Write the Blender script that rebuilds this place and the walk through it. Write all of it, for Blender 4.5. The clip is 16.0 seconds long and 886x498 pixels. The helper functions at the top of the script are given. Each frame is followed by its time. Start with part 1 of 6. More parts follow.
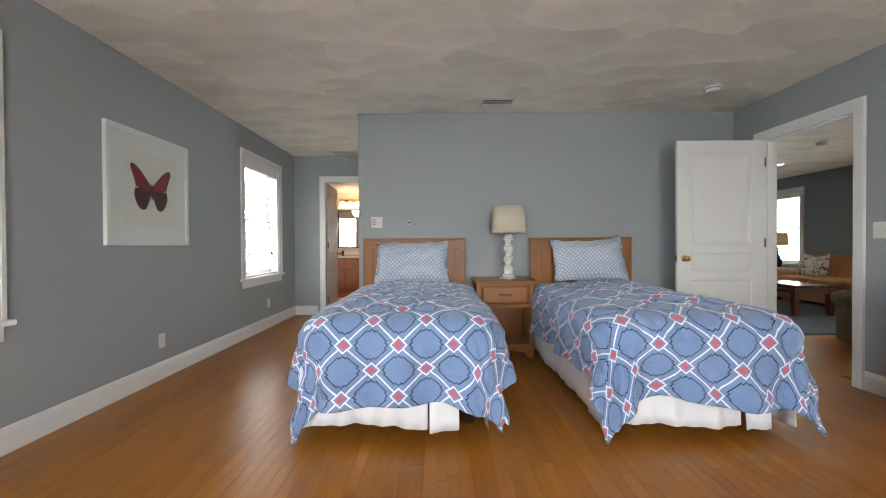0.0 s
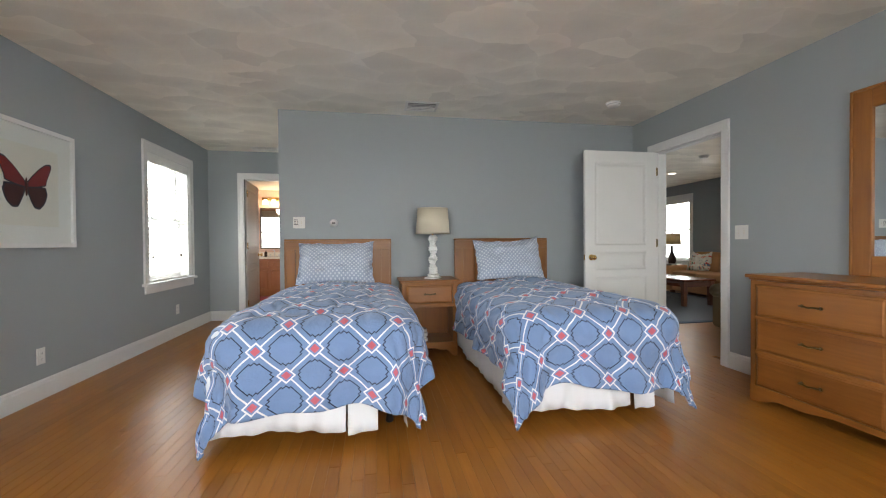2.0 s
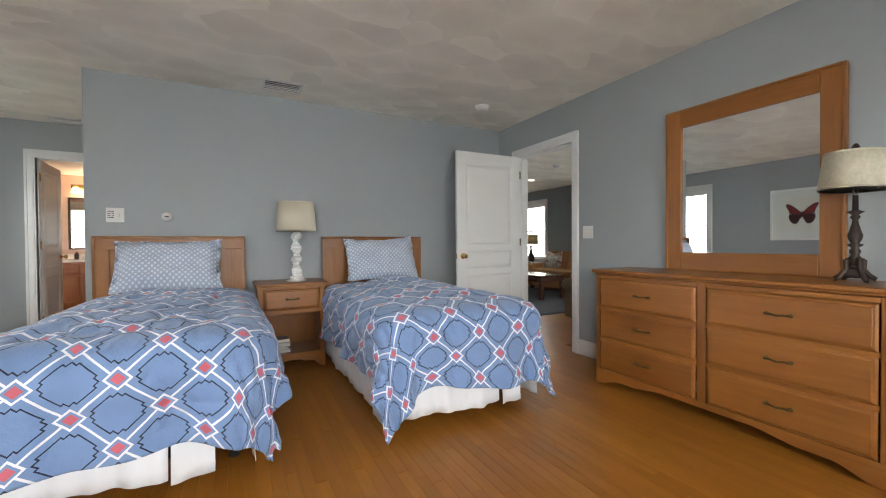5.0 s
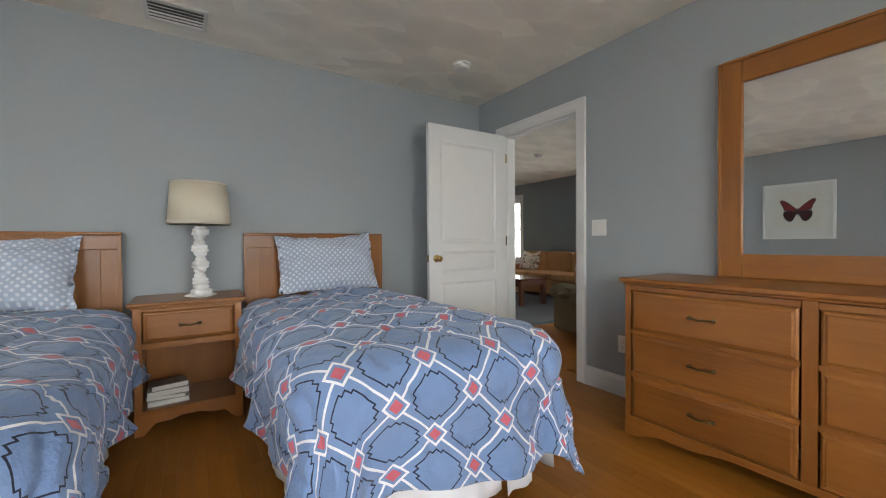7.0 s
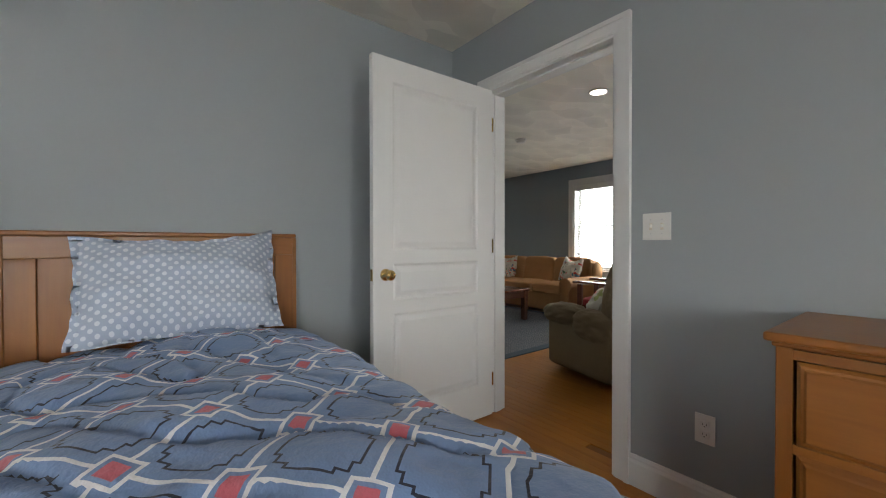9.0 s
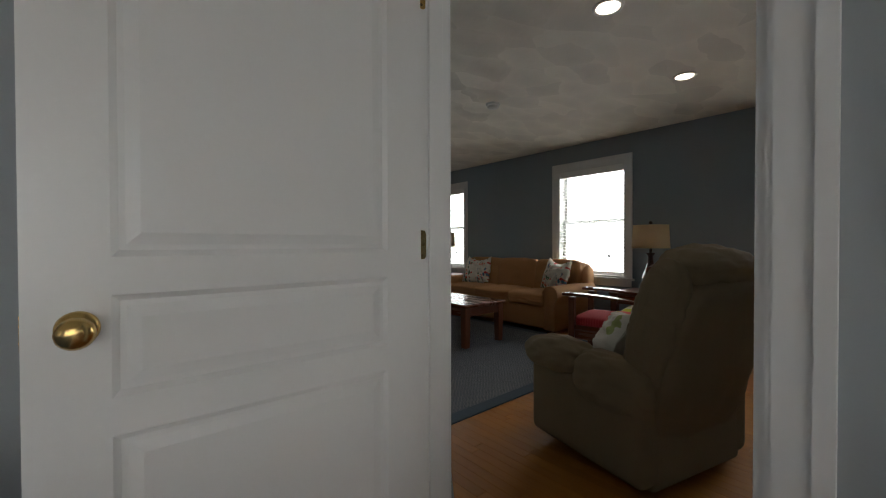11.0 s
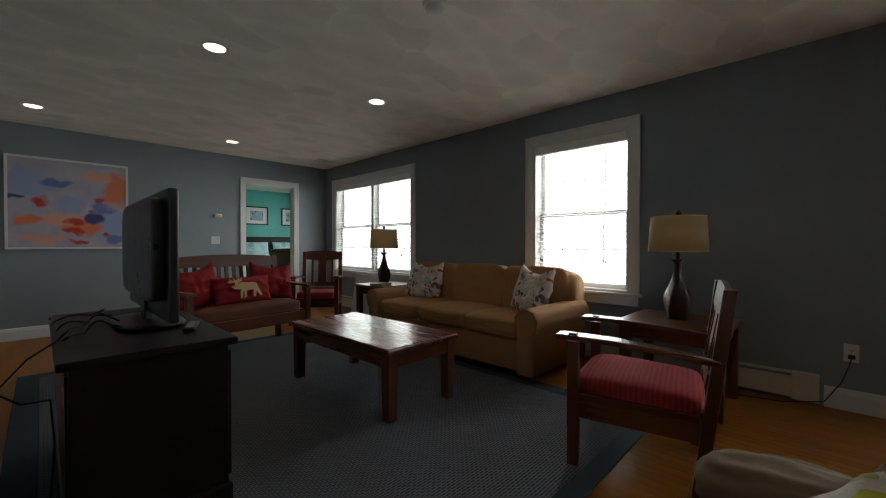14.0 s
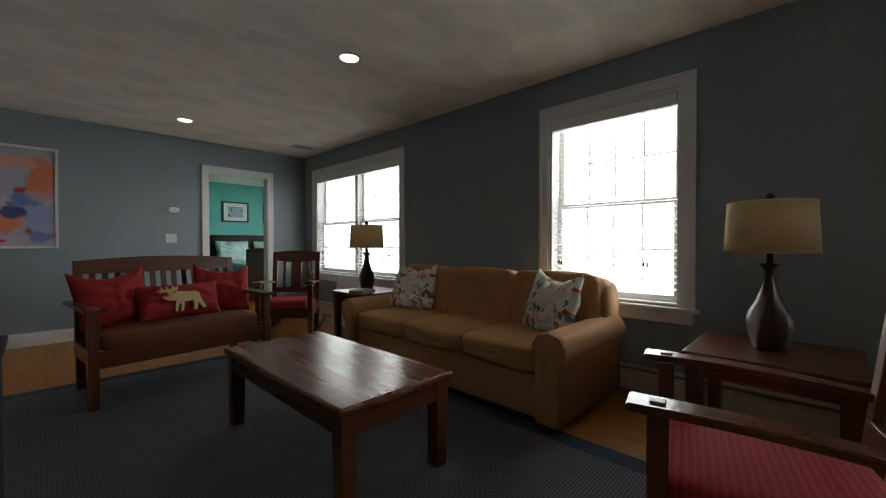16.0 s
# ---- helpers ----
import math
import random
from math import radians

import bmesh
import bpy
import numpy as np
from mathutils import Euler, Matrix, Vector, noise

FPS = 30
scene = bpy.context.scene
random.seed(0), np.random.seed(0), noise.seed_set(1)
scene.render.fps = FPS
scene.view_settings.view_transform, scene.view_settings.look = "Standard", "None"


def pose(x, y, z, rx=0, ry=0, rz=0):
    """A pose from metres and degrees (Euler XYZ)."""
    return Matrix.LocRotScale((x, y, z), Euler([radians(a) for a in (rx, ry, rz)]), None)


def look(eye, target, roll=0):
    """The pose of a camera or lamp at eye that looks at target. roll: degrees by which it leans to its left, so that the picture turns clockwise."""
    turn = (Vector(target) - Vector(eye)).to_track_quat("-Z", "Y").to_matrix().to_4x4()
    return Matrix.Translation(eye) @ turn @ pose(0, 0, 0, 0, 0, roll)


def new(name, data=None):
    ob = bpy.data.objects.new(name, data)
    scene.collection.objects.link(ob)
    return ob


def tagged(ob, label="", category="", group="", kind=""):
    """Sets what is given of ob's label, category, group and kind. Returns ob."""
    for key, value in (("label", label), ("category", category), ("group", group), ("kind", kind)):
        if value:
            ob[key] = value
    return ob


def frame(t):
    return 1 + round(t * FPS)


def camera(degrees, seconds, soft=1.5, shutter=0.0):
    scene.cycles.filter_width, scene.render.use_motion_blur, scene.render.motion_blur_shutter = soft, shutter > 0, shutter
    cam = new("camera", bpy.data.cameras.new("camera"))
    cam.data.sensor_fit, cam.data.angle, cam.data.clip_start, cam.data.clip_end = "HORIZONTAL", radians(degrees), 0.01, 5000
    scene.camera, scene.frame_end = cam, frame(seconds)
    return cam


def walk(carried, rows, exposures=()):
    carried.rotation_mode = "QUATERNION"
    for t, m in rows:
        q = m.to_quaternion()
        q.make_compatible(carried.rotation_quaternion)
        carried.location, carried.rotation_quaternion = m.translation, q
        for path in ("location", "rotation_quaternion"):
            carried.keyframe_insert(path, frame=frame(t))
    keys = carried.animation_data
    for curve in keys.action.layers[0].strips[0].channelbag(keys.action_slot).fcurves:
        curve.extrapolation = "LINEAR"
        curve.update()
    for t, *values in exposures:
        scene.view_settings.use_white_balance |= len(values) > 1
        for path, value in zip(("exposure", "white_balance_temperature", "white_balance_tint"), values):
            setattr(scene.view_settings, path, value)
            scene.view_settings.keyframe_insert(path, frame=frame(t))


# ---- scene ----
cam = camera(97.3, 16.0, 1.1)
ROWS = [
    (0.0, -0.015, -0.037, 1.068, -0.2, -0.63, 0.3),
    (0.5, 0.011, -0.055, 1.072, -2.55, -0.67, 0.33),
    (1.0, 0.035, -0.07, 1.078, -4.94, -0.75, 0.4),
    (1.5, 0.056, -0.084, 1.083, -7.3, -0.8, 0.4),
    (2.0, 0.072, -0.092, 1.079, -9.79, -0.76, 0.46),
    (2.5, 0.084, -0.099, 1.075, -12.46, -0.75, 0.4),
    (3.0, 0.102, -0.111, 1.075, -14.99, -0.72, 0.38),
    (3.5, 0.113, -0.109, 1.076, -17.48, -0.72, 0.4),
    (4.0, 0.116, -0.079, 1.074, -20.16, -0.72, 0.41),
    (4.5, 0.126, -0.027, 1.072, -23.86, -0.84, 0.31),
    (5.0, 0.179, 0.081, 1.059, -27.64, -0.8, 0.4),
    (7.3, 0.665, 1.033, 1.051, -33.11, -0.86, 0.4),
    (7.5, 0.708, 1.118, 1.05, -33.58, -0.85, 0.38),
    (8.0, 0.867, 1.38, 1.06, -33.93, -0.82, 0.31),
    (8.5, 1.065, 1.634, 1.074, -35.1, -0.73, 0.21),
    (9.0, 1.309, 1.895, 1.08, -37.54, -0.66, 0.1),
    (9.5, 1.533, 2.13, 1.072, -38.35, -0.63, 0.19),
    (9.7, 1.637, 2.21, 1.071, -38.66, -0.64, 0.2),
    (11.8, 2.755, 3.051, 1.072, -41.95, -0.74, 0.1),
    (12.0, 2.856, 3.133, 1.072, -42.37, -0.75, 0.09),
    (12.5, 3.058, 3.293, 1.064, -44.47, -0.72, -0.0),
    (13.0, 3.25, 3.452, 1.064, -44.94, -0.65, 0.01),
    (13.5, 3.436, 3.597, 1.065, -45.49, -0.69, 0.1),
    (14.0, 3.637, 3.724, 1.072, -45.94, -0.63, -0.0),
    (14.5, 3.828, 3.875, 1.066, -46.07, -0.63, -0.1),
    (15.0, 3.991, 4.019, 1.064, -46.08, -0.64, -0.08),
    (15.5, 4.144, 4.152, 1.062, -46.18, -0.68, -0.01),
    (16.0, 4.282, 4.274, 1.064, -46.07, -0.69, -0.0),
]
EXPOSURES = [(0.0, 0.36), (5.0, 0.36), (7.5, 0.26), (9.7, -0.02), (11.8, -1.05), (12.6, -1.1), (14.0, -0.92), (16.0, -0.85)]

walk(cam, [(t, pose(x, y, z, 90 + pitch, roll, yaw)) for t, x, y, z, yaw, pitch, roll in ROWS], EXPOSURES)

# ---- light ----
world = bpy.data.worlds.new("sky")
world.use_nodes = True
scene.world = world
_sky = world.node_tree.nodes.new("ShaderNodeTexSky")
_sky.sky_type, _sky.sun_disc, _sky.sun_elevation, _sky.sun_rotation = "NISHITA", False, radians(50), radians(200)
_bg = world.node_tree.nodes["Background"]
_bg.inputs["Strength"].default_value = 0.12
world.node_tree.links.new(_sky.outputs[0], _bg.inputs["Color"])
_sun = bpy.data.lights.new("sun", "SUN")
_sun.energy, _sun.angle, _sun.color = 1.0, radians(15), (1, 0.96, 0.9)
new("sun", _sun).matrix_world = look((0, -20, 30), (4, 0, 0))


def sky_light(m, w, h, power, colour=(0.98, 0.985, 0.965)):
    """Daylight in a window's opening; m looks along its -z into the room."""
    d = bpy.data.lights.new("window_light", "AREA")
    d.shape, d.size, d.size_y, d.energy, d.color = "RECTANGLE", w, h, power, colour
    new("window_light", d).matrix_world = m


def bulb(p, power, colour, r=0.04):
    d = bpy.data.lights.new("bulb_light", "POINT")
    d.energy, d.color, d.shadow_soft_size = power, colour, r
    new("bulb_light", d).location = p


# ---- materials ----
def _mat(name):
    m = bpy.data.materials.new(name)
    m.use_nodes = True
    n = m.node_tree.nodes
    return m, n, m.node_tree.links, n["Principled BSDF"]


def _mathn(n, l, op, a, b=None, c=None):
    k = n.new("ShaderNodeMath")
    k.operation = op
    for i, v in enumerate((a, b, c)):
        if v is None:
            continue
        if isinstance(v, (int, float)):
            k.inputs[i].default_value = v
        else:
            l.new(v, k.inputs[i])
    return k.outputs[0]


def _mixc(n, l, f, a, b):
    k = n.new("ShaderNodeMix")
    k.data_type = "RGBA"
    for s, v in ((0, f), (6, a), (7, b)):
        if isinstance(v, (int, float)):
            k.inputs[s].default_value = v
        elif isinstance(v, tuple):
            k.inputs[s].default_value = (*v, 1)
        else:
            l.new(v, k.inputs[s])
    return k.outputs[2]


def _noise(n, l, vec, scale, detail=3, rough=0.5):
    k = n.new("ShaderNodeTexNoise")
    k.inputs["Scale"].default_value, k.inputs["Detail"].default_value, k.inputs["Roughness"].default_value = scale, detail, rough
    l.new(vec, k.inputs["Vector"])
    return k.outputs["Fac"]


def _bump(n, l, b, height, strength, dist=0.01):
    k = n.new("ShaderNodeBump")
    k.inputs["Strength"].default_value, k.inputs["Distance"].default_value = strength, dist
    l.new(height, k.inputs["Height"])
    l.new(k.outputs[0], b.inputs["Normal"])


def plain(name, col, rough=0.5, metal=0.0, var=0.12, scale=6.0, fine=120.0, bump=0.1, sheen=0.0, dist=0.004):
    """Paint, plastic, metal or cloth: slow stains and a fine grain in colour, gloss and relief."""
    m, n, l, b = _mat(name)
    co = n.new("ShaderNodeTexCoord").outputs["Object"]
    s1, s2 = _noise(n, l, co, scale), _noise(n, l, co, fine, 4)
    f = _mathn(n, l, "MULTIPLY_ADD", s2, 0.4, _mathn(n, l, "MULTIPLY", s1, 0.6))
    lo, hi = tuple(c * (1 - var) for c in col), tuple(min(1, c * (1 + var)) for c in col)
    l.new(_mixc(n, l, f, lo, hi), b.inputs["Base Color"])
    l.new(_mathn(n, l, "MULTIPLY_ADD", s1, 0.16, rough - 0.08), b.inputs["Roughness"])
    b.inputs["Metallic"].default_value = metal
    if sheen:
        b.inputs["Sheen Weight"].default_value = sheen
    if bump:
        _bump(n, l, b, s2, bump, dist)
    return m


def wood(name, dark, light, rough=0.38, axis="Z", grain=14.0, vary=0.25, coat=0.0, rings=1.0, island=False):
    """Wood with grain along one axis, a shade of its own for each piece."""
    m, n, l, b = _mat(name)
    co = n.new("ShaderNodeTexCoord").outputs["Object"]
    rnd = n.new("ShaderNodeNewGeometry").outputs["Random Per Island"] if island else n.new("ShaderNodeObjectInfo").outputs["Random"]
    add = n.new("ShaderNodeVectorMath")
    add.operation = "ADD"
    comb = n.new("ShaderNodeCombineXYZ")
    for i in range(3):
        l.new(_mathn(n, l, "MULTIPLY", rnd, 7.3 + i * 3.1), comb.inputs[i])
    l.new(co, add.inputs[0]), l.new(comb.outputs[0], add.inputs[1])
    mp = n.new("ShaderNodeMapping")
    mp.inputs["Scale"].default_value = tuple(0.07 if a == axis else 1.0 for a in "XYZ")
    l.new(add.outputs[0], mp.inputs["Vector"])
    g1, g2 = _noise(n, l, mp.outputs[0], grain, 5, 0.6), _noise(n, l, mp.outputs[0], grain * 9, 3)
    big = _noise(n, l, add.outputs[0], 2.2, 2)
    f = _mathn(n, l, "MULTIPLY_ADD", g1, 0.75 * rings, _mathn(n, l, "MULTIPLY", g2, 0.3))
    f = _mathn(n, l, "ADD", f, _mathn(n, l, "MULTIPLY", _mathn(n, l, "SUBTRACT", big, 0.5), 0.5))
    f = _mathn(n, l, "ADD", f, _mathn(n, l, "MULTIPLY", _mathn(n, l, "SUBTRACT", rnd, 0.5), vary))
    k = n.new("ShaderNodeMapRange")
    k.inputs[1].default_value, k.inputs[2].default_value = 0.2, 0.85
    l.new(f, k.inputs[0])
    l.new(_mixc(n, l, k.outputs[0], dark, light), b.inputs["Base Color"])
    l.new(_mathn(n, l, "MULTIPLY_ADD", g1, 0.14, rough - 0.07), b.inputs["Roughness"])
    if coat:
        b.inputs["Coat Weight"].default_value, b.inputs["Coat Roughness"].default_value = coat, 0.15
    _bump(n, l, b, g2, 0.06, 0.003)
    return m


def swirl_plaster(name, col):
    """Ceiling plaster with overlapping trowel fans."""
    m, n, l, b = _mat(name)
    co = n.new("ShaderNodeTexCoord").outputs["Object"]
    mp = n.new("ShaderNodeMapping")
    mp.inputs["Scale"].default_value = (2.6, 4.6, 1)
    l.new(co, mp.inputs["Vector"])
    wn = n.new("ShaderNodeTexNoise")
    wn.inputs["Scale"].default_value = 3.2
    l.new(co, wn.inputs["Vector"])
    wv = n.new("ShaderNodeVectorMath")
    wv.operation = "MULTIPLY_ADD"
    wv.inputs[1].default_value = (0.9, 0.9, 0.0)
    l.new(wn.outputs["Color"], wv.inputs[0]), l.new(mp.outputs[0], wv.inputs[2])
    v = n.new("ShaderNodeTexVoronoi")
    v.inputs["Scale"].default_value = 1.0
    l.new(wv.outputs[0], v.inputs["Vector"])
    tone = n.new("ShaderNodeSeparateColor")
    l.new(v.outputs["Color"], tone.inputs[0])
    d = _mathn(n, l, "MULTIPLY", v.outputs["Distance"], 0.5)
    f = _mathn(n, l, "ADD", _mathn(n, l, "MULTIPLY", tone.outputs[0], 0.45), d)
    l.new(_mixc(n, l, f, tuple(c * 0.8 for c in col), tuple(min(1, c * 1.1) for c in col)), b.inputs["Base Color"])
    b.inputs["Roughness"].default_value = 0.75
    h = _mathn(n, l, "MULTIPLY_ADD", _noise(n, l, co, 22, 4), 0.2, _mathn(n, l, "MULTIPLY", v.outputs["Distance"], 1.6))
    _bump(n, l, b, h, 0.35, 0.02)
    return m


def glow(name, col, strength):
    m, n, l, b = _mat(name)
    b.inputs["Base Color"].default_value = (*col, 1)
    b.inputs["Emission Color"].default_value = (*col, 1)
    b.inputs["Emission Strength"].default_value = strength
    return m


def lattice_cloth(name):
    """Blue cotton print: white diagonal lattice, coral squares in white frames at the crossings, navy outlines in the cells."""
    m, n, l, b = _mat(name)
    uv = n.new("ShaderNodeTexCoord").outputs["UV"]
    wob = n.new("ShaderNodeSeparateXYZ")
    l.new(uv, wob.inputs[0])
    s = 0.205
    M = lambda op, a, c=None, d=None: _mathn(n, l, op, a, c, d)
    p = M("MULTIPLY", M("ADD", wob.outputs[0], wob.outputs[1]), 0.7071 / s)
    q = M("MULTIPLY", M("SUBTRACT", wob.outputs[0], wob.outputs[1]), 0.7071 / s)
    cen = lambda v: M("ABSOLUTE", M("SUBTRACT", M("FRACT", M("ADD", v, 0.5)), 0.5))
    ap, aq = cen(p), cen(q)                       # distance to the lattice lines
    bp, bq = M("SUBTRACT", 0.5, ap), M("SUBTRACT", 0.5, aq)  # distance to the cell's middle
    near = M("MAXIMUM", ap, aq)
    line = M("LESS_THAN", M("MINIMUM", ap, aq), 0.021)
    box_in, box_out = M("LESS_THAN", near, 0.128), M("LESS_THAN", near, 0.168)
    coral = M("LESS_THAN", near, 0.085)
    white = M("MULTIPLY", M("MAXIMUM", line, box_out), M("SUBTRACT", 1.0, box_in))
    h = 0.355
    def bx(a, c):
        return M("MAXIMUM", M("SUBTRACT", bp, a), M("SUBTRACT", bq, c))
    sd = M("MINIMUM", M("MINIMUM", bx(h, h * 0.55), bx(h * 0.55, h)), bx(h * 0.84, h * 0.84))
    navy = M("LESS_THAN", M("ABSOLUTE", sd), 0.0125)
    fine = _noise(n, l, uv, 300, 2)
    soft = _noise(n, l, uv, 5, 3)
    blue = _mixc(n, l, M("MULTIPLY_ADD", soft, 0.7, M("MULTIPLY", fine, 0.3)), (0.15, 0.245, 0.46), (0.215, 0.32, 0.55))
    inner = M("LESS_THAN", sd, -0.02)
    c = _mixc(n, l, M("MULTIPLY", inner, 0.12), blue, (0.13, 0.215, 0.43))
    c = _mixc(n, l, navy, c, (0.012, 0.016, 0.04))
    c = _mixc(n, l, white, c, (0.82, 0.82, 0.84))
    c = _mixc(n, l, coral, c, (0.6, 0.13, 0.17))
    l.new(c, b.inputs["Base Color"])
    b.inputs["Roughness"].default_value, b.inputs["Sheen Weight"].default_value = 0.85, 0.25
    _bump(n, l, b, M("MULTIPLY_ADD", _noise(n, l, uv, 14, 4, 0.6), 1.0, M("MULTIPLY", fine, 0.05)), 0.85, 0.014)
    return m


def dotted_cloth(name, ground, dots, pitch, radius, ax="XZ"):
    m, n, l, b = _mat(name)
    uv = n.new("ShaderNodeTexCoord").outputs["UV"]
    sp = n.new("ShaderNodeSeparateXYZ")
    l.new(uv, sp.inputs[0])
    M = lambda op, a, c=None, d=None: _mathn(n, l, op, a, c, d)
    u, v = M("DIVIDE", sp.outputs[0], pitch), M("DIVIDE", sp.outputs[1], pitch)
    def dist(du):
        fu = M("SUBTRACT", M("FRACT", M("ADD", u, du)), 0.5)
        fv = M("SUBTRACT", M("FRACT", M("ADD", v, du)), 0.5)
        return M("SQRT", M("ADD", M("MULTIPLY", fu, fu), M("MULTIPLY", fv, fv)))
    d = M("MINIMUM", dist(0.0), dist(0.5))
    c = _mixc(n, l, M("LESS_THAN", d, radius), _mixc(n, l, _noise(n, l, uv, 8), tuple(x * 0.85 for x in ground), ground), dots)
    l.new(c, b.inputs["Base Color"])
    b.inputs["Roughness"].default_value, b.inputs["Sheen Weight"].default_value = 0.85, 0.2
    _bump(n, l, b, _noise(n, l, uv, 18, 4, 0.6), 0.5, 0.012)
    return m


def floral_cloth(name, ground, cols, scale, cover=0.34):
    """Printed blossoms and leaves: noisy blots in several colours on a pale ground."""
    m, n, l, b = _mat(name)
    uv = n.new("ShaderNodeTexCoord").outputs["UV"]
    warp = n.new("ShaderNodeTexNoise")
    warp.inputs["Scale"].default_value = scale * 2.2
    l.new(uv, warp.inputs["Vector"])
    mixv = n.new("ShaderNodeVectorMath")
    mixv.operation = "MULTIPLY_ADD"
    mixv.inputs[1].default_value = (0.5 / scale,) * 3
    l.new(warp.outputs["Color"], mixv.inputs[0]), l.new(uv, mixv.inputs[2])
    c = ground
    for i, col in enumerate(cols):
        v = n.new("ShaderNodeTexVoronoi")
        v.inputs["Scale"].default_value = scale * (1 + 0.23 * i)
        mp = n.new("ShaderNodeMapping")
        mp.inputs["Location"].default_value = (1.7 * i, 0.9 * i, 0)
        mp.inputs["Rotation"].default_value = (0, 0, 0.8 * i)
        mp.inputs["Scale"].default_value = (1, 1 if i % 2 == 0 else 0.45, 1)
        l.new(mixv.outputs[0], mp.inputs["Vector"]), l.new(mp.outputs[0], v.inputs["Vector"])
        sep = n.new("ShaderNodeSeparateColor")
        l.new(v.outputs["Color"], sep.inputs[0])
        k = _mathn(n, l, "MULTIPLY", _mathn(n, l, "LESS_THAN", v.outputs["Distance"], cover), _mathn(n, l, "GREATER_THAN", sep.outputs[0], 0.55))
        c = _mixc(n, l, k, c, col)
    l.new(c, b.inputs["Base Color"])
    b.inputs["Roughness"].default_value = 0.85
    _bump(n, l, b, _noise(n, l, uv, 20, 4, 0.6), 0.4, 0.01)
    return m


def striped_cloth(name, a, c2, pitch):
    m, n, l, b = _mat(name)
    co = n.new("ShaderNodeTexCoord").outputs["Object"]
    sp = n.new("ShaderNodeSeparateXYZ")
    l.new(co, sp.inputs[0])
    f = _mathn(n, l, "SINE", _mathn(n, l, "MULTIPLY", sp.outputs[1], 6.283 / pitch))
    f = _mathn(n, l, "MULTIPLY_ADD", f, 0.5, 0.5)
    l.new(_mixc(n, l, f, a, c2), b.inputs["Base Color"])
    b.inputs["Roughness"].default_value = 0.9
    _bump(n, l, b, f, 0.35, 0.004)
    return m


def woven_rug(name):
    m, n, l, b = _mat(name)
    co = n.new("ShaderNodeTexCoord").outputs["Object"]
    br = n.new("ShaderNodeTexBrick")
    br.inputs["Scale"].default_value = 28.0
    br.inputs["Mortar Size"].default_value, br.inputs["Mortar Smooth"].default_value = 0.09, 0.6
    br.inputs["Brick Width"].default_value, br.inputs["Row Height"].default_value = 0.9, 0.42
    br.inputs["Color1"].default_value, br.inputs["Color2"].default_value = (0.045, 0.052, 0.068, 1), (0.062, 0.07, 0.09, 1)
    br.inputs["Mortar"].default_value = (0.2, 0.21, 0.225, 1)
    l.new(co, br.inputs["Vector"])
    c = _mixc(n, l, _mathn(n, l, "MULTIPLY", _noise(n, l, co, 3, 4), 0.6), br.outputs["Color"], (0.056, 0.062, 0.077))
    l.new(c, b.inputs["Base Color"])
    b.inputs["Roughness"].default_value = 0.95
    _bump(n, l, b, br.outputs["Fac"], 0.5, 0.004)
    return m


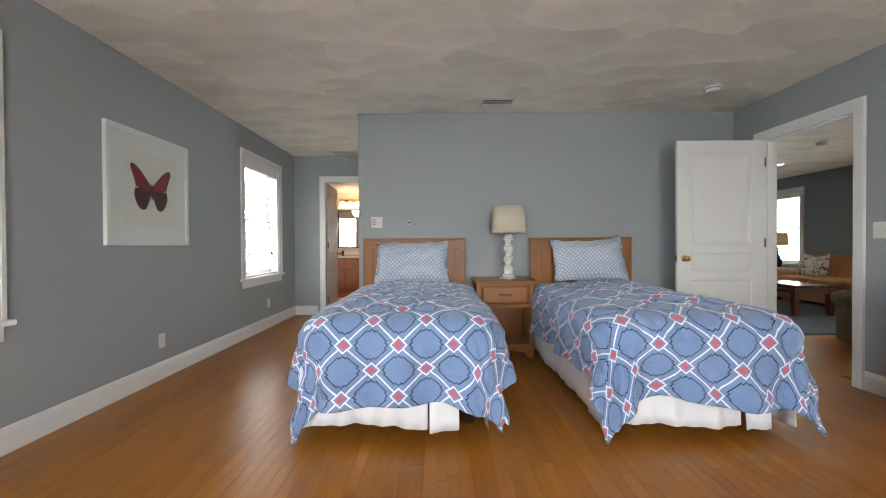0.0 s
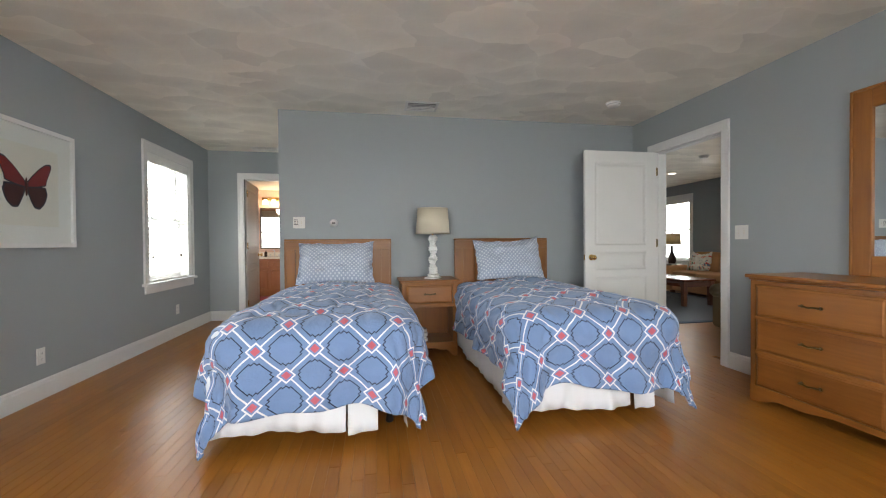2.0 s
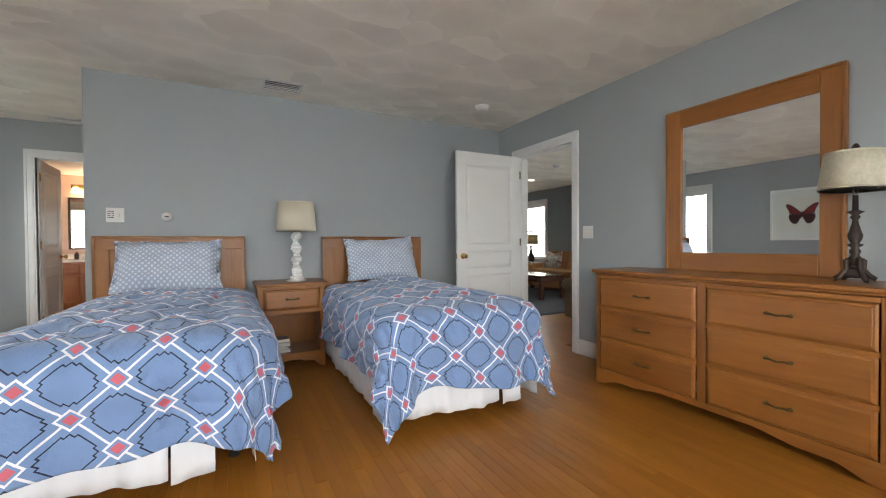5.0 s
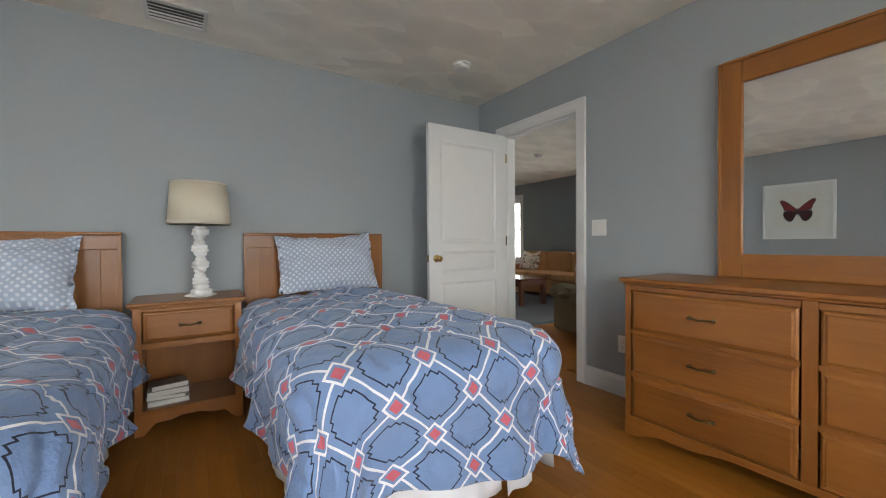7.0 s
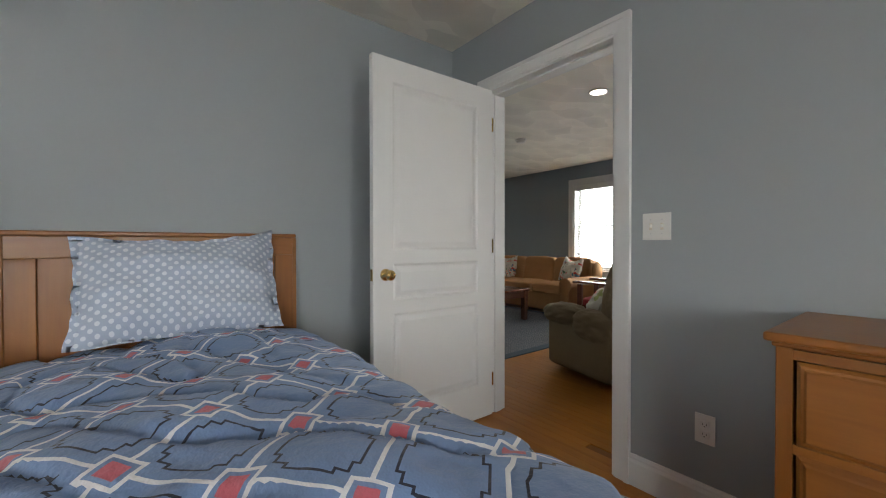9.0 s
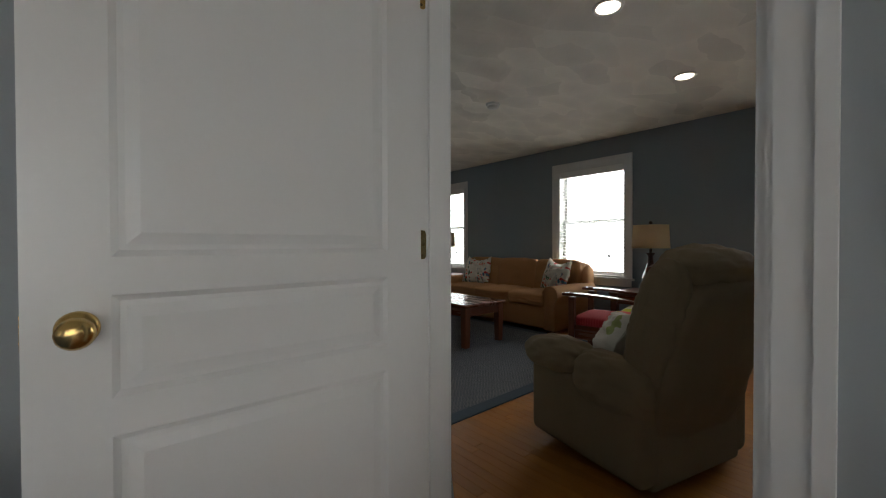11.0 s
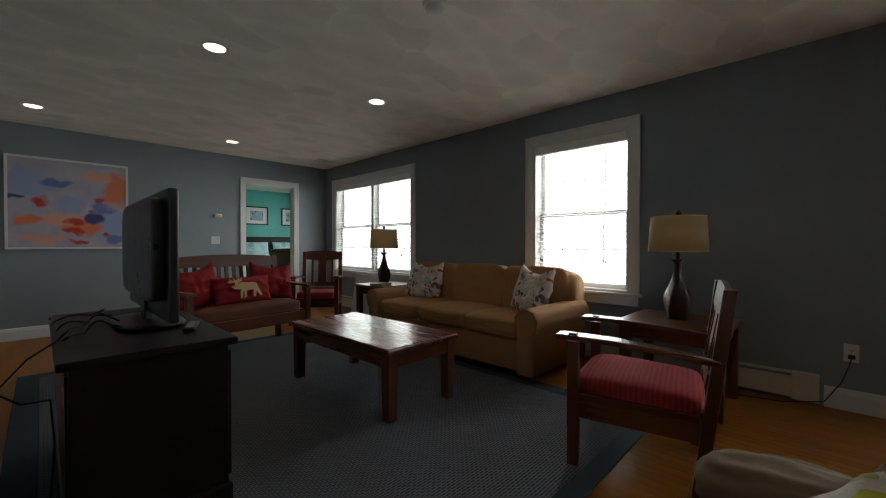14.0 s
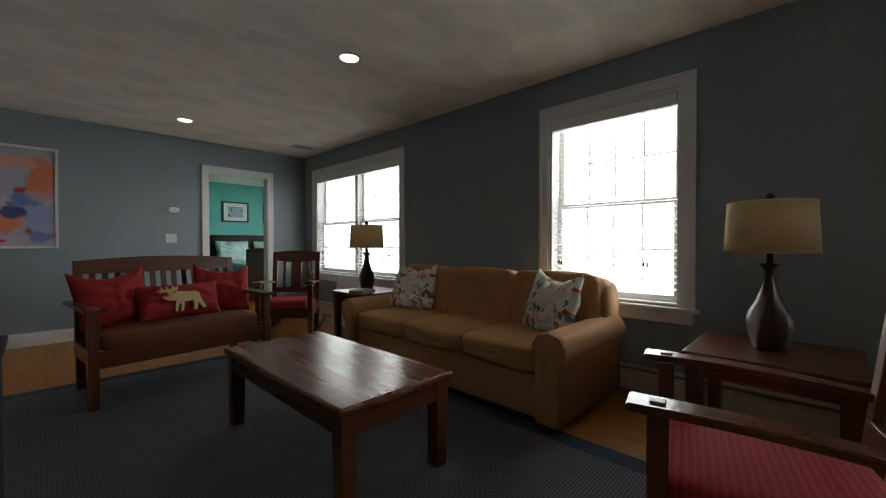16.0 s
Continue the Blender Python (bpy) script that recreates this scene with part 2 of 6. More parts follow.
def brush_painting(name):
    """Abstract painting: torn strokes of blue, navy, peach, orange and red over a pale lavender ground."""
    m, n, l, b = _mat(name)
    co = n.new("ShaderNodeTexCoord").outputs["Object"]
    warp = n.new("ShaderNodeTexNoise")
    warp.inputs["Scale"].default_value, warp.inputs["Detail"].default_value = 5.0, 6
    l.new(co, warp.inputs["Vector"])
    mv = n.new("ShaderNodeVectorMath")
    mv.operation = "MULTIPLY_ADD"
    mv.inputs[1].default_value = (0.3, 0.0, 0.24)
    l.new(warp.outputs["Color"], mv.inputs[0]), l.new(co, mv.inputs[2])
    sp = n.new("ShaderNodeSeparateXYZ")
    l.new(mv.outputs[0], sp.inputs[0])
    c = _mixc(n, l, _noise(n, l, mv.outputs[0], 5, 4), (0.24, 0.29, 0.46), (0.62, 0.54, 0.53))
    blue, navy, sky = (0.13, 0.2, 0.5), (0.03, 0.045, 0.2), (0.3, 0.38, 0.62)
    peach, orange, red = (0.72, 0.36, 0.25), (0.72, 0.2, 0.07), (0.55, 0.025, 0.015)
    for u, v, ru, rv, col in ((0.15, 0.72, 0.2, 0.16, sky), (0.38, 0.75, 0.12, 0.06, blue), (0.5, 0.5, 0.14, 0.1, sky), (0.85, 0.32, 0.16, 0.14, sky), (0.9, 0.72, 0.12, 0.22, orange), (0.74, 0.85, 0.14, 0.08, peach),
                              (0.45, 0.32, 0.28, 0.1, peach), (0.13, 0.32, 0.12, 0.06, orange), (0.25, 0.1, 0.2, 0.06, peach), (0.9, 0.12, 0.09, 0.06, blue), (0.6, 0.22, 0.16, 0.1, orange), (0.07, 0.55, 0.06, 0.03, navy),
                              (0.7, 0.36, 0.09, 0.08, navy), (0.78, 0.48, 0.1, 0.06, blue), (0.22, 0.52, 0.07, 0.055, red), (0.78, 0.57, 0.065, 0.05, red), (0.53, 0.3, 0.085, 0.06, red), (0.52, 0.18, 0.075, 0.05, red), (0.55, 0.05, 0.08, 0.03, red), (0.84, 0.16, 0.03, 0.025, red)):
        x = _mathn(n, l, "DIVIDE", _mathn(n, l, "SUBTRACT", sp.outputs[0], u * 1.02 - 0.36), ru)
        z = _mathn(n, l, "DIVIDE", _mathn(n, l, "SUBTRACT", sp.outputs[2], v * 1.01 - 0.385), rv)
        d = _mathn(n, l, "ADD", _mathn(n, l, "MULTIPLY", x, x), _mathn(n, l, "MULTIPLY", z, z))
        k = n.new("ShaderNodeMapRange")
        k.inputs[1].default_value, k.inputs[2].default_value, k.inputs[3].default_value, k.inputs[4].default_value = 0.45, 1.35, 0.92, 0.0
        l.new(d, k.inputs[0])
        c = _mixc(n, l, k.outputs[0], c, col)
    l.new(c, b.inputs["Base Color"])
    b.inputs["Roughness"].default_value = 0.5
    b.inputs["Coat Weight"].default_value, b.inputs["Coat Roughness"].default_value = 0.5, 0.03
    return m


def glass_mat():
    m, n, l, b = _mat("clear_glass")
    b.inputs["Base Color"].default_value = (0.97, 0.99, 0.98, 1)
    b.inputs["Transmission Weight"].default_value, b.inputs["Roughness"].default_value, b.inputs["IOR"].default_value = 1.0, 0.0, 1.1
    return m


WALL = plain("grey_wall_paint", (0.326, 0.352, 0.366), 0.6, var=0.05, scale=1.2, fine=260, bump=0.08)
WALL_L = plain("slate_blue_wall_paint", (0.248, 0.296, 0.325), 0.55, var=0.06, scale=1.2, fine=260, bump=0.08)
PEACH = plain("peach_wall_paint", (0.62, 0.44, 0.34), 0.6, var=0.05, scale=1.5, fine=200)
TEAL = plain("teal_wall_paint", (0.1, 0.42, 0.38), 0.6, var=0.05, scale=1.5, fine=200)
TRIM = plain("white_trim_paint", (0.72, 0.72, 0.71), 0.35, var=0.04, scale=4, fine=90, bump=0.04)
CEIL = swirl_plaster("swirled_ceiling_plaster", (0.88, 0.845, 0.76))
OAK = wood("oak_strip_floor", (0.27, 0.092, 0.01), (0.43, 0.175, 0.026), 0.33, "Y", 10, 0.2, 0.0)
OAK_REST = wood("oak_strip_floor_joined", (0.27, 0.092, 0.01), (0.43, 0.175, 0.026), 0.33, "Y", 10, 0.2, 0.0, island=True)
for _m in (OAK, OAK_REST):
    _m.node_tree.nodes["Principled BSDF"].inputs["Specular IOR Level"].default_value = 0.36
JOINT = plain("dark_floor_joint", (0.2, 0.08, 0.02), 0.7)
HONEY_X = wood("honey_maple_x", (0.17, 0.056, 0.009), (0.37, 0.143, 0.026), 0.36, "X", 7, 0.12, 0.08)
HONEY_Y = wood("honey_maple_y", (0.17, 0.056, 0.009), (0.37, 0.143, 0.026), 0.36, "Y", 7, 0.12, 0.08)
HONEY_Z = wood("honey_maple_z", (0.17, 0.056, 0.009), (0.37, 0.143, 0.026), 0.36, "Z", 7, 0.12, 0.08)
CHERRY = wood("dark_cherry_x", (0.05, 0.013, 0.005), (0.18, 0.05, 0.017), 0.34, "X", 9, 0.15, 0.15)
CHERRY_Y = wood("dark_cherry_y", (0.05, 0.013, 0.005), (0.18, 0.05, 0.017), 0.27, "Y", 9, 0.15, 0.35)
CHERRY_Z = wood("dark_cherry_z", (0.05, 0.013, 0.005), (0.18, 0.05, 0.017), 0.36, "Z", 9, 0.15, 0.12)
ESPRESSO = wood("espresso_wood", (0.007, 0.004, 0.003), (0.016, 0.007, 0.005), 0.42, "Y", 9, 0.1, 0.12)
ESPRESSO.node_tree.nodes["Principled BSDF"].inputs["Specular IOR Level"].default_value = 0.25
BATHWOOD = wood("reddish_vanity_wood", (0.24, 0.075, 0.02), (0.4, 0.15, 0.05), 0.35, "Z", 8, 0.1)
BRASS = plain("polished_brass", (0.72, 0.5, 0.2), 0.25, 1.0, 0.06)
ANTIQUE = plain("antique_brass", (0.16, 0.11, 0.05), 0.4, 1.0, 0.15)
NICKEL = plain("brushed_steel", (0.6, 0.6, 0.6), 0.3, 1.0, 0.05)
BLACK = plain("black_plastic", (0.012, 0.012, 0.013), 0.3, var=0.1, bump=0.03)
SCREEN = plain("dark_screen", (0.006, 0.006, 0.008), 0.08, var=0.02, bump=0)
PLASTIC = plain("white_plastic", (0.72, 0.71, 0.68), 0.35, var=0.03, bump=0.03)
CREAM = plain("cream_plastic", (0.66, 0.6, 0.5), 0.4, var=0.03)
LATTICE = lattice_cloth("blue_lattice_print")
DOTS = dotted_cloth("blue_dotted_cotton", (0.43, 0.495, 0.62), (0.68, 0.71, 0.77), 0.039, 0.2)
IVORY = plain("ivory_cotton", (0.8, 0.815, 0.85), 0.9, var=0.05, scale=5, fine=400, bump=0.2)
ZIGZAG = plain("grey_pink_lining", (0.55, 0.4, 0.4), 0.9, var=0.6, scale=60, fine=90)
SHADE = plain("linen_lampshade", (0.62, 0.56, 0.44), 0.9, var=0.06, scale=10, fine=500, bump=0.2)


def let_light_through(m, col, f):
    """Cloth that passes part of the light from behind."""
    n, l = m.node_tree.nodes, m.node_tree.links
    tr, mx = n.new("ShaderNodeBsdfTranslucent"), n.new("ShaderNodeMixShader")
    tr.inputs["Color"].default_value = (*col, 1)
    mx.inputs[0].default_value = f
    l.new(n["Principled BSDF"].outputs[0], mx.inputs[1]), l.new(tr.outputs[0], mx.inputs[2])
    l.new(mx.outputs[0], n["Material Output"].inputs["Surface"])


SHADE_T = plain("translucent_linen_lampshade", (0.76, 0.68, 0.52), 0.9, var=0.06, scale=10, fine=500, bump=0.2)
let_light_through(SHADE_T, (0.98, 0.84, 0.58), 0.68)
SHADE_M = plain("marbled_paper_shade", (0.5, 0.46, 0.35), 0.9, var=0.4, scale=26, fine=70, bump=0.2)
CERAMIC = plain("white_ceramic", (0.75, 0.74, 0.72), 0.3, var=0.08, scale=30, fine=90, bump=0.25)
BRONZE = plain("dark_bronze", (0.045, 0.03, 0.024), 0.4, 0.5, 0.35, 20, 90, 0.3)
DARKLAMP = wood("dark_carved_lamp_wood", (0.018, 0.007, 0.006), (0.055, 0.018, 0.012), 0.4, "Z", 9, 0.1, 0.1)
TAN = plain("tan_microfibre", (0.45, 0.235, 0.1), 0.9, var=0.14, scale=7, fine=300, bump=0.25)
OLIVE = plain("olive_beige_microfibre", (0.19, 0.143, 0.082), 0.9, var=0.2, scale=6, fine=300, bump=0.25)
RED = plain("red_cotton", (0.3, 0.014, 0.018), 0.9, var=0.15, scale=8, fine=300, bump=0.3)
REDSTRIPE = striped_cloth("red_ribbed_cloth", (0.3, 0.014, 0.02), (0.4, 0.03, 0.04), 0.022)
BROWNSEAT = plain("brown_seat_leather", (0.13, 0.036, 0.012), 0.65, var=0.15, scale=8)
FLORAL = floral_cloth("red_floral_linen", (0.72, 0.7, 0.64), [(0.6, 0.07, 0.06), (0.1, 0.2, 0.12), (0.75, 0.2, 0.12), (0.12, 0.22, 0.32)], 15, 0.3)
WATERCOL = floral_cloth("watercolour_floral", (0.6, 0.57, 0.51), [(0.55, 0.6, 0.06), (0.5, 0.13, 0.42), (0.75, 0.15, 0.14), (0.32, 0.36, 0.14)], 6.5, 0.34)
RUGM = woven_rug("blue_grey_woven_rug")
RUGEDGE = plain("navy_rug_border", (0.032, 0.05, 0.072), 0.95, var=0.2, scale=20, fine=300, bump=0.3)
PAINTING = brush_painting("abstract_painting")
GLASS = glass_mat()
MIRROR = plain("silvered_mirror", (0.86, 0.88, 0.88), 0.09, 1.0, 0.01, bump=0)
MIRROR.node_tree.nodes["Principled BSDF"].inputs["Roughness"].default_value = 0.0
for _k in list(MIRROR.node_tree.links):
    if _k.to_socket.name == "Roughness":
        MIRROR.node_tree.links.remove(_k)
PAPER = plain("warm_white_paper", (0.7, 0.68, 0.62), 0.6, var=0.03)
MAT_CARD = plain("white_mat_board", (0.72, 0.72, 0.7), 0.5, var=0.02)
BLIND = plain("white_blind_slat", (0.8, 0.8, 0.77), 0.4, var=0.03, bump=0)
STONE = plain("cultured_marble", (0.74, 0.68, 0.6), 0.25, var=0.08)
LAMPLENS = glow("warm_lamp_lens", (1.0, 0.86, 0.68), 9.0)
BULBGLASS = glow("frosted_bulb_glass", (1.0, 0.78, 0.45), 9.0)
BUTTERFLY_R = plain("butterfly_red", (0.22, 0.022, 0.024), 0.6, var=0.6, scale=14, fine=60)
BUTTERFLY_B = plain("butterfly_brown", (0.07, 0.015, 0.015), 0.6, var=0.5, scale=18, fine=60)
BUTTERFLY_K = plain("butterfly_edge", (0.03, 0.03, 0.045), 0.6, var=0.9, scale=60, fine=160)
AQUA = floral_cloth("aqua_bedding", (0.42, 0.6, 0.6), [(0.2, 0.42, 0.42), (0.6, 0.72, 0.7)], 5, 0.4)
PHOTO = floral_cloth("small_landscape_print", (0.32, 0.4, 0.5), [(0.1, 0.14, 0.2), (0.55, 0.5, 0.4)], 18, 0.4)
TAN_MOOSE = plain("tan_felt", (0.55, 0.4, 0.22), 0.9)


# ---- mesh helpers ----
def part(name, bm, material, parent=None, label="", smooth=False):
    """Links bm as one mesh object under parent."""
    me = bpy.data.meshes.new(name)
    bm.normal_update()
    bm.to_mesh(me)
    bm.free()
    me.materials.append(material)
    if smooth:
        me.shade_smooth()
    ob = new(name, me)
    ob.parent = parent
    return tagged(ob, label)


def twin(ob, m):
    """Another object on the same mesh, under the same parent."""
    o = new(ob.name.split(".")[0], ob.data)
    o.parent, o.matrix_basis = ob.parent, m
    if "label" in ob:
        o["label"] = ob["label"]
    return o


def thing(name, m, label, category, group="", kind=""):
    e = new(name)
    e.empty_display_size = 0.1
    e.matrix_basis = m
    return tagged(e, label, category, group, kind)


def block(x0, x1, y0, y1, z0, z1, bev=0.0, seg=2, bm=None):
    b = bm or bmesh.new()
    r = bmesh.ops.create_cube(b, size=1)
    bmesh.ops.transform(b, matrix=Matrix.Translation(((x0 + x1) / 2, (y0 + y1) / 2, (z0 + z1) / 2)) @ Matrix.Diagonal((abs(x1 - x0), abs(y1 - y0), abs(z1 - z0), 1)), verts=r["verts"])
    if bev:
        bmesh.ops.bevel(b, geom=list({e for v in r["verts"] for e in v.link_edges}), offset=bev, segments=seg, affect="EDGES", profile=0.5)
    return b


def blocks(*rows, bev=0.0):
    b = bmesh.new()
    for r in rows:
        block(*r, bev=bev, bm=b)
    return b


def lathe(profile, seg=28, bm=None, centre=(0, 0)):
    b = bm or bmesh.new()
    rings = []
    for r, z in profile:
        rings.append([b.verts.new((centre[0] + r * math.cos(2 * math.pi * i / seg), centre[1] + r * math.sin(2 * math.pi * i / seg), z)) for i in range(seg)])
    for a, c in zip(rings, rings[1:]):
        for i in range(seg):
            b.faces.new((a[i], a[(i + 1) % seg], c[(i + 1) % seg], c[i]))
    if profile[0][0] > 1e-4:
        b.faces.new(rings[0][::-1])
    if profile[-1][0] > 1e-4:
        b.faces.new(rings[-1])
    return b


def tube(points, r, seg=8, bm=None):
    b = bm or bmesh.new()
    pts = [Vector(p) for p in points]
    rings = []
    for i, p in enumerate(pts):
        d = (pts[min(i + 1, len(pts) - 1)] - pts[max(i - 1, 0)]).normalized()
        u = d.cross(Vector((0.31, 0.17, 0.94))).normalized()
        w = d.cross(u)
        rings.append([b.verts.new(p + r * (math.cos(2 * math.pi * k / seg) * u + math.sin(2 * math.pi * k / seg) * w)) for k in range(seg)])
    for a, c in zip(rings, rings[1:]):
        for k in range(seg):
            b.faces.new((a[k], a[(k + 1) % seg], c[(k + 1) % seg], c[k]))
    b.faces.new(rings[0][::-1]), b.faces.new(rings[-1])
    return b


def sheet(fn, us, vs, uvs=None):
    """A grid surface fn(u, v) with UVs in metres."""
    b = bmesh.new()
    g = [[b.verts.new(fn(u, v)) for v in vs] for u in us]
    lay = b.loops.layers.uv.new("UVMap")
    for i in range(len(us) - 1):
        for j in range(len(vs) - 1):
            f = b.faces.new((g[i][j], g[i + 1][j], g[i + 1][j + 1], g[i][j + 1]))
            for lp, (a, c) in zip(f.loops, ((i, j), (i + 1, j), (i + 1, j + 1), (i, j + 1))):
                lp[lay].uv = (us[a], vs[c])
    return b


def lin(a, c, k):
    return [a + (c - a) * i / k for i in range(k + 1)]


def cushion(sx, sy, sz, k=10, p=4.0, puff=0.0, wrinkle=0.0, seed=0.0, m=None, pleat=0.0):
    """A soft rounded block, middle at the origin; pleat gathers its rim in short folds."""
    b = bmesh.new()
    bmesh.ops.create_cube(b, size=2)
    bmesh.ops.subdivide_edges(b, edges=b.edges[:], cuts=k, use_grid_fill=True)
    for v in b.verts:
        c = v.co.copy()
        n = (abs(c.x) ** p + abs(c.y) ** p + abs(c.z) ** p) ** (1 / p)
        c = c / n
        bulge = 1 + puff * (1 - c.x * c.x) * (1 - c.y * c.y) * (1 if abs(c.z) > 0.5 else 0.3)
        w = wrinkle * (noise.noise(Vector((c.x * 3 + seed, c.y * 3, c.z * 3))) + 0.2 * noise.noise(Vector((c.x * 6, c.y * 6 + seed, c.z * 6))))
        if pleat:
            ph = c.z * 27 + 5 * noise.noise(Vector((c.x * 2 + seed, c.y * 2, c.z * 4)))
            w += pleat * (abs(math.sin(ph)) - 0.6) * max(abs(c.x), abs(c.y)) ** 3 * (0.4 + 0.6 * noise.noise(Vector((seed, c.z * 3, 4))) + 0.3)
        v.co = Vector((c.x * sx / 2, c.y * sy / 2, c.z * sz / 2 * bulge)) + c.normalized() * w
    if m:
        bmesh.ops.transform(b, matrix=m, verts=b.verts)
    return b


def pillow(w, h, t, flange=0.0, ear=0.0, wr=0.008, seed=0.0, k=22, both=False):
    """A stuffed pillow in the xz plane, middle of its lower edge at the origin; front towards -y."""
    b = bmesh.new()
    lay = b.loops.layers.uv.new("UVMap")
    for side in (-1, 1):
        g = []
        for i in range(k + 1):
            row = []
            for j in range(k + 1):
                a, c = 2 * i / k - 1, 2 * j / k - 1
                fa, fc = a * (1 + flange), c * (1 + flange)
                body = max(0.0, 1 - fa * fa) ** 0.45 * max(0.0, 1 - fc * fc) ** 0.45
                pin = 1 - 0.055 * (1 - abs(a) ** 2) * abs(c) ** 3
                pin2 = 1 - 0.05 * (1 - abs(c) ** 2) * abs(a) ** 3
                n1 = noise.noise(Vector((a * 2.6 + seed, c * 2.6, side * 0.3))) * wr * 1.6 + noise.noise(Vector((a * 6 + seed, c * 6, 1))) * wr
                x, z = a * w / 2 * pin2, c * h / 2 * pin
                z += ear * ((abs(a) if both else max(0, a)) * max(0, c)) ** 2
                if flange > 0.05:
                    x += a * abs(a) ** 5 * 0.010 * noise.noise(Vector((c * 4, a, seed)))
                    z += c * abs(c) ** 5 * 0.010 * noise.noise(Vector((a * 5, c, seed + 3)))
                    n1 += 0.008 * math.sin(c * 11 + a * 9 + seed) * max(abs(a), abs(c)) ** 8
                row.append(b.verts.new((x, side * (t / 2 * body) + n1 * (0.4 + body), z + h / 2)))
            g.append(row)
        for i in range(k):
            for j in range(k):
                q = (g[i][j], g[i + 1][j], g[i + 1][j + 1], g[i][j + 1])
                f = b.faces.new(q if side < 0 else q[::-1])
                for lp in f.loops:
                    lp[lay].uv = (lp.vert.co.x, lp.vert.co.z)
    bmesh.ops.remove_doubles(b, verts=b.verts, dist=0.0025)
    return b


# ---- structure ----
def wall(name, axis, at, thick, a0, a1, material, openings=(), z1=2.44, z0=0.0):
    """A wall from at to at + thick across axis, along the other one from a0 to a1, with openings (b0, b1, low, high)."""
    rows, cuts = [], sorted(openings)
    c = a0
    for b0, b1, lo, hi in cuts:
        if b0 > c:
            rows.append((c, b0, z0, z1))
        if lo > z0:
            rows.append((b0, b1, z0, lo))
        if hi < z1:
            rows.append((b0, b1, hi, z1))
        c = b1
    if a1 > c:
        rows.append((c, a1, z0, z1))
    t0, t1 = min(at, at + thick), max(at, at + thick)
    bm = blocks(*[(t0, t1, p, q, lo, hi) if axis == "x" else (p, q, t0, t1, lo, hi) for p, q, lo, hi in rows])
    return tagged(part(name, bm, material), kind="structure")


SILL, HEAD = 0.69, 2.09
# bedroom
wall("wall_west", "x", -2.28, -0.2, -1.5, 6.1, WALL, [(0.97, 1.89, SILL, HEAD), (4.46, 5.38, SILL, HEAD)])
wall("wall_south", "y", -1.5, -0.2, -2.48, 3.185, WALL, [(-1.45, -0.15, SILL, HEAD), (0.6, 1.9, SILL, HEAD)])
wall("wall_headboard", "y", 4.05, 0.12, -0.88, 3.05, WALL)
wall("wall_hall", "x", -0.88, 0.12, 4.17, 5.98, WALL)
wall("wall_hall_end", "y", 5.98, 0.12, -2.28, -0.88, WALL, [(-1.8, -1.04, 0.0, 2.05)])
wall("wall_bedroom_east", "x", 3.05, 0.068, -1.5, 4.17, WALL, [(2.84, 3.695, 0.0, 2.055)])
wall("wall_living_return", "y", 4.17, 0.13, 2.78, 3.118, WALL_L)
wall("wall_living_northwest", "x", 2.88, -0.1, 4.3, 10.2, WALL_L)
wall("wall_living_west", "x", 3.118, 0.067, 1.4, 4.3, WALL_L, [(2.84, 3.695, 0.0, 2.055)])
# living room
wall("wall_living_east", "x", 7.26, 0.2, 1.4, 10.2, WALL_L, [(2.36, 3.31, 0.64, 2.11), (4.94, 5.9, 0.64, 2.11), (7.85, 9.86, 0.64, 2.11)])
wall("wall_living_south", "y", 1.4, -0.15, 3.185, 7.46, WALL_L)
wall("wall_living_north", "y", 10.2, 0.065, 2.78, 7.46, WALL_L, [(5.87, 6.67, 0.0, 2.05)])
# far bedroom
wall("wall_far_bedroom_south", "y", 10.265, 0.065, 3.05, 9.4, TEAL, [(5.87, 6.67, 0.0, 2.05)])
wall("wall_far_bedroom_north", "y", 13.9, 0.15, 4.0, 9.4, TEAL)
wall("wall_far_bedroom_west", "x", 4.0, -0.15, 10.33, 14.05, TEAL)
wall("wall_far_bedroom_east", "x", 9.25, 0.15, 10.33, 13.9, TEAL, [(11.0, 12.8, 0.7, 2.1)])
# bathroom
wall("wall_bathroom_north", "y", 9.15, 0.12, -3.6, 0.6, PEACH)
wall("wall_bathroom_west", "x", -3.6, -0.12, 6.1, 9.27, PEACH)
wall("wall_bathroom_east", "x", 0.6, 0.12, 6.1, 9.27, PEACH)
wall("wall_bathroom_south", "y", 6.1, 0.06, -3.6, 0.6, PEACH, [(-3.35, -2.65, 0.9, 2.0), (-1.8, -1.04, 0.0, 2.05)])


def slab(name, x0, x1, y0, y1, z0, z1, material):
    return tagged(part(name, block(x0, x1, y0, y1, z0, z1), material), kind="structure")


slab("ceiling_bedroom", -2.48, 3.05, -1.7, 6.1, 2.44, 2.6, CEIL)
slab("ceiling_living_corner", 2.78, 3.05, 6.1, 10.265, 2.44, 2.6, CEIL)
slab("floor_living_corner", 2.78, 3.118, 4.17, 10.265, -0.2, -0.0065, JOINT)
slab("ceiling_living", 3.05, 7.46, 1.25, 10.265, 2.44, 2.6, CEIL)
slab("ceiling_far_bedroom", 3.85, 9.4, 10.265, 14.05, 2.44, 2.6, CEIL)
slab("ceiling_bathroom", -3.72, 0.72, 6.1, 9.27, 2.3, 2.6, plain("bathroom_ceiling_paint", (0.66, 0.58, 0.5), 0.7))
floor_bed = slab("floor_bedroom", -2.48, 3.118, -1.7, 6.1, -0.2, -0.006, JOINT)
floor_liv = slab("floor_living", 3.118, 7.46, 1.25, 10.265, -0.2, -0.006, JOINT)
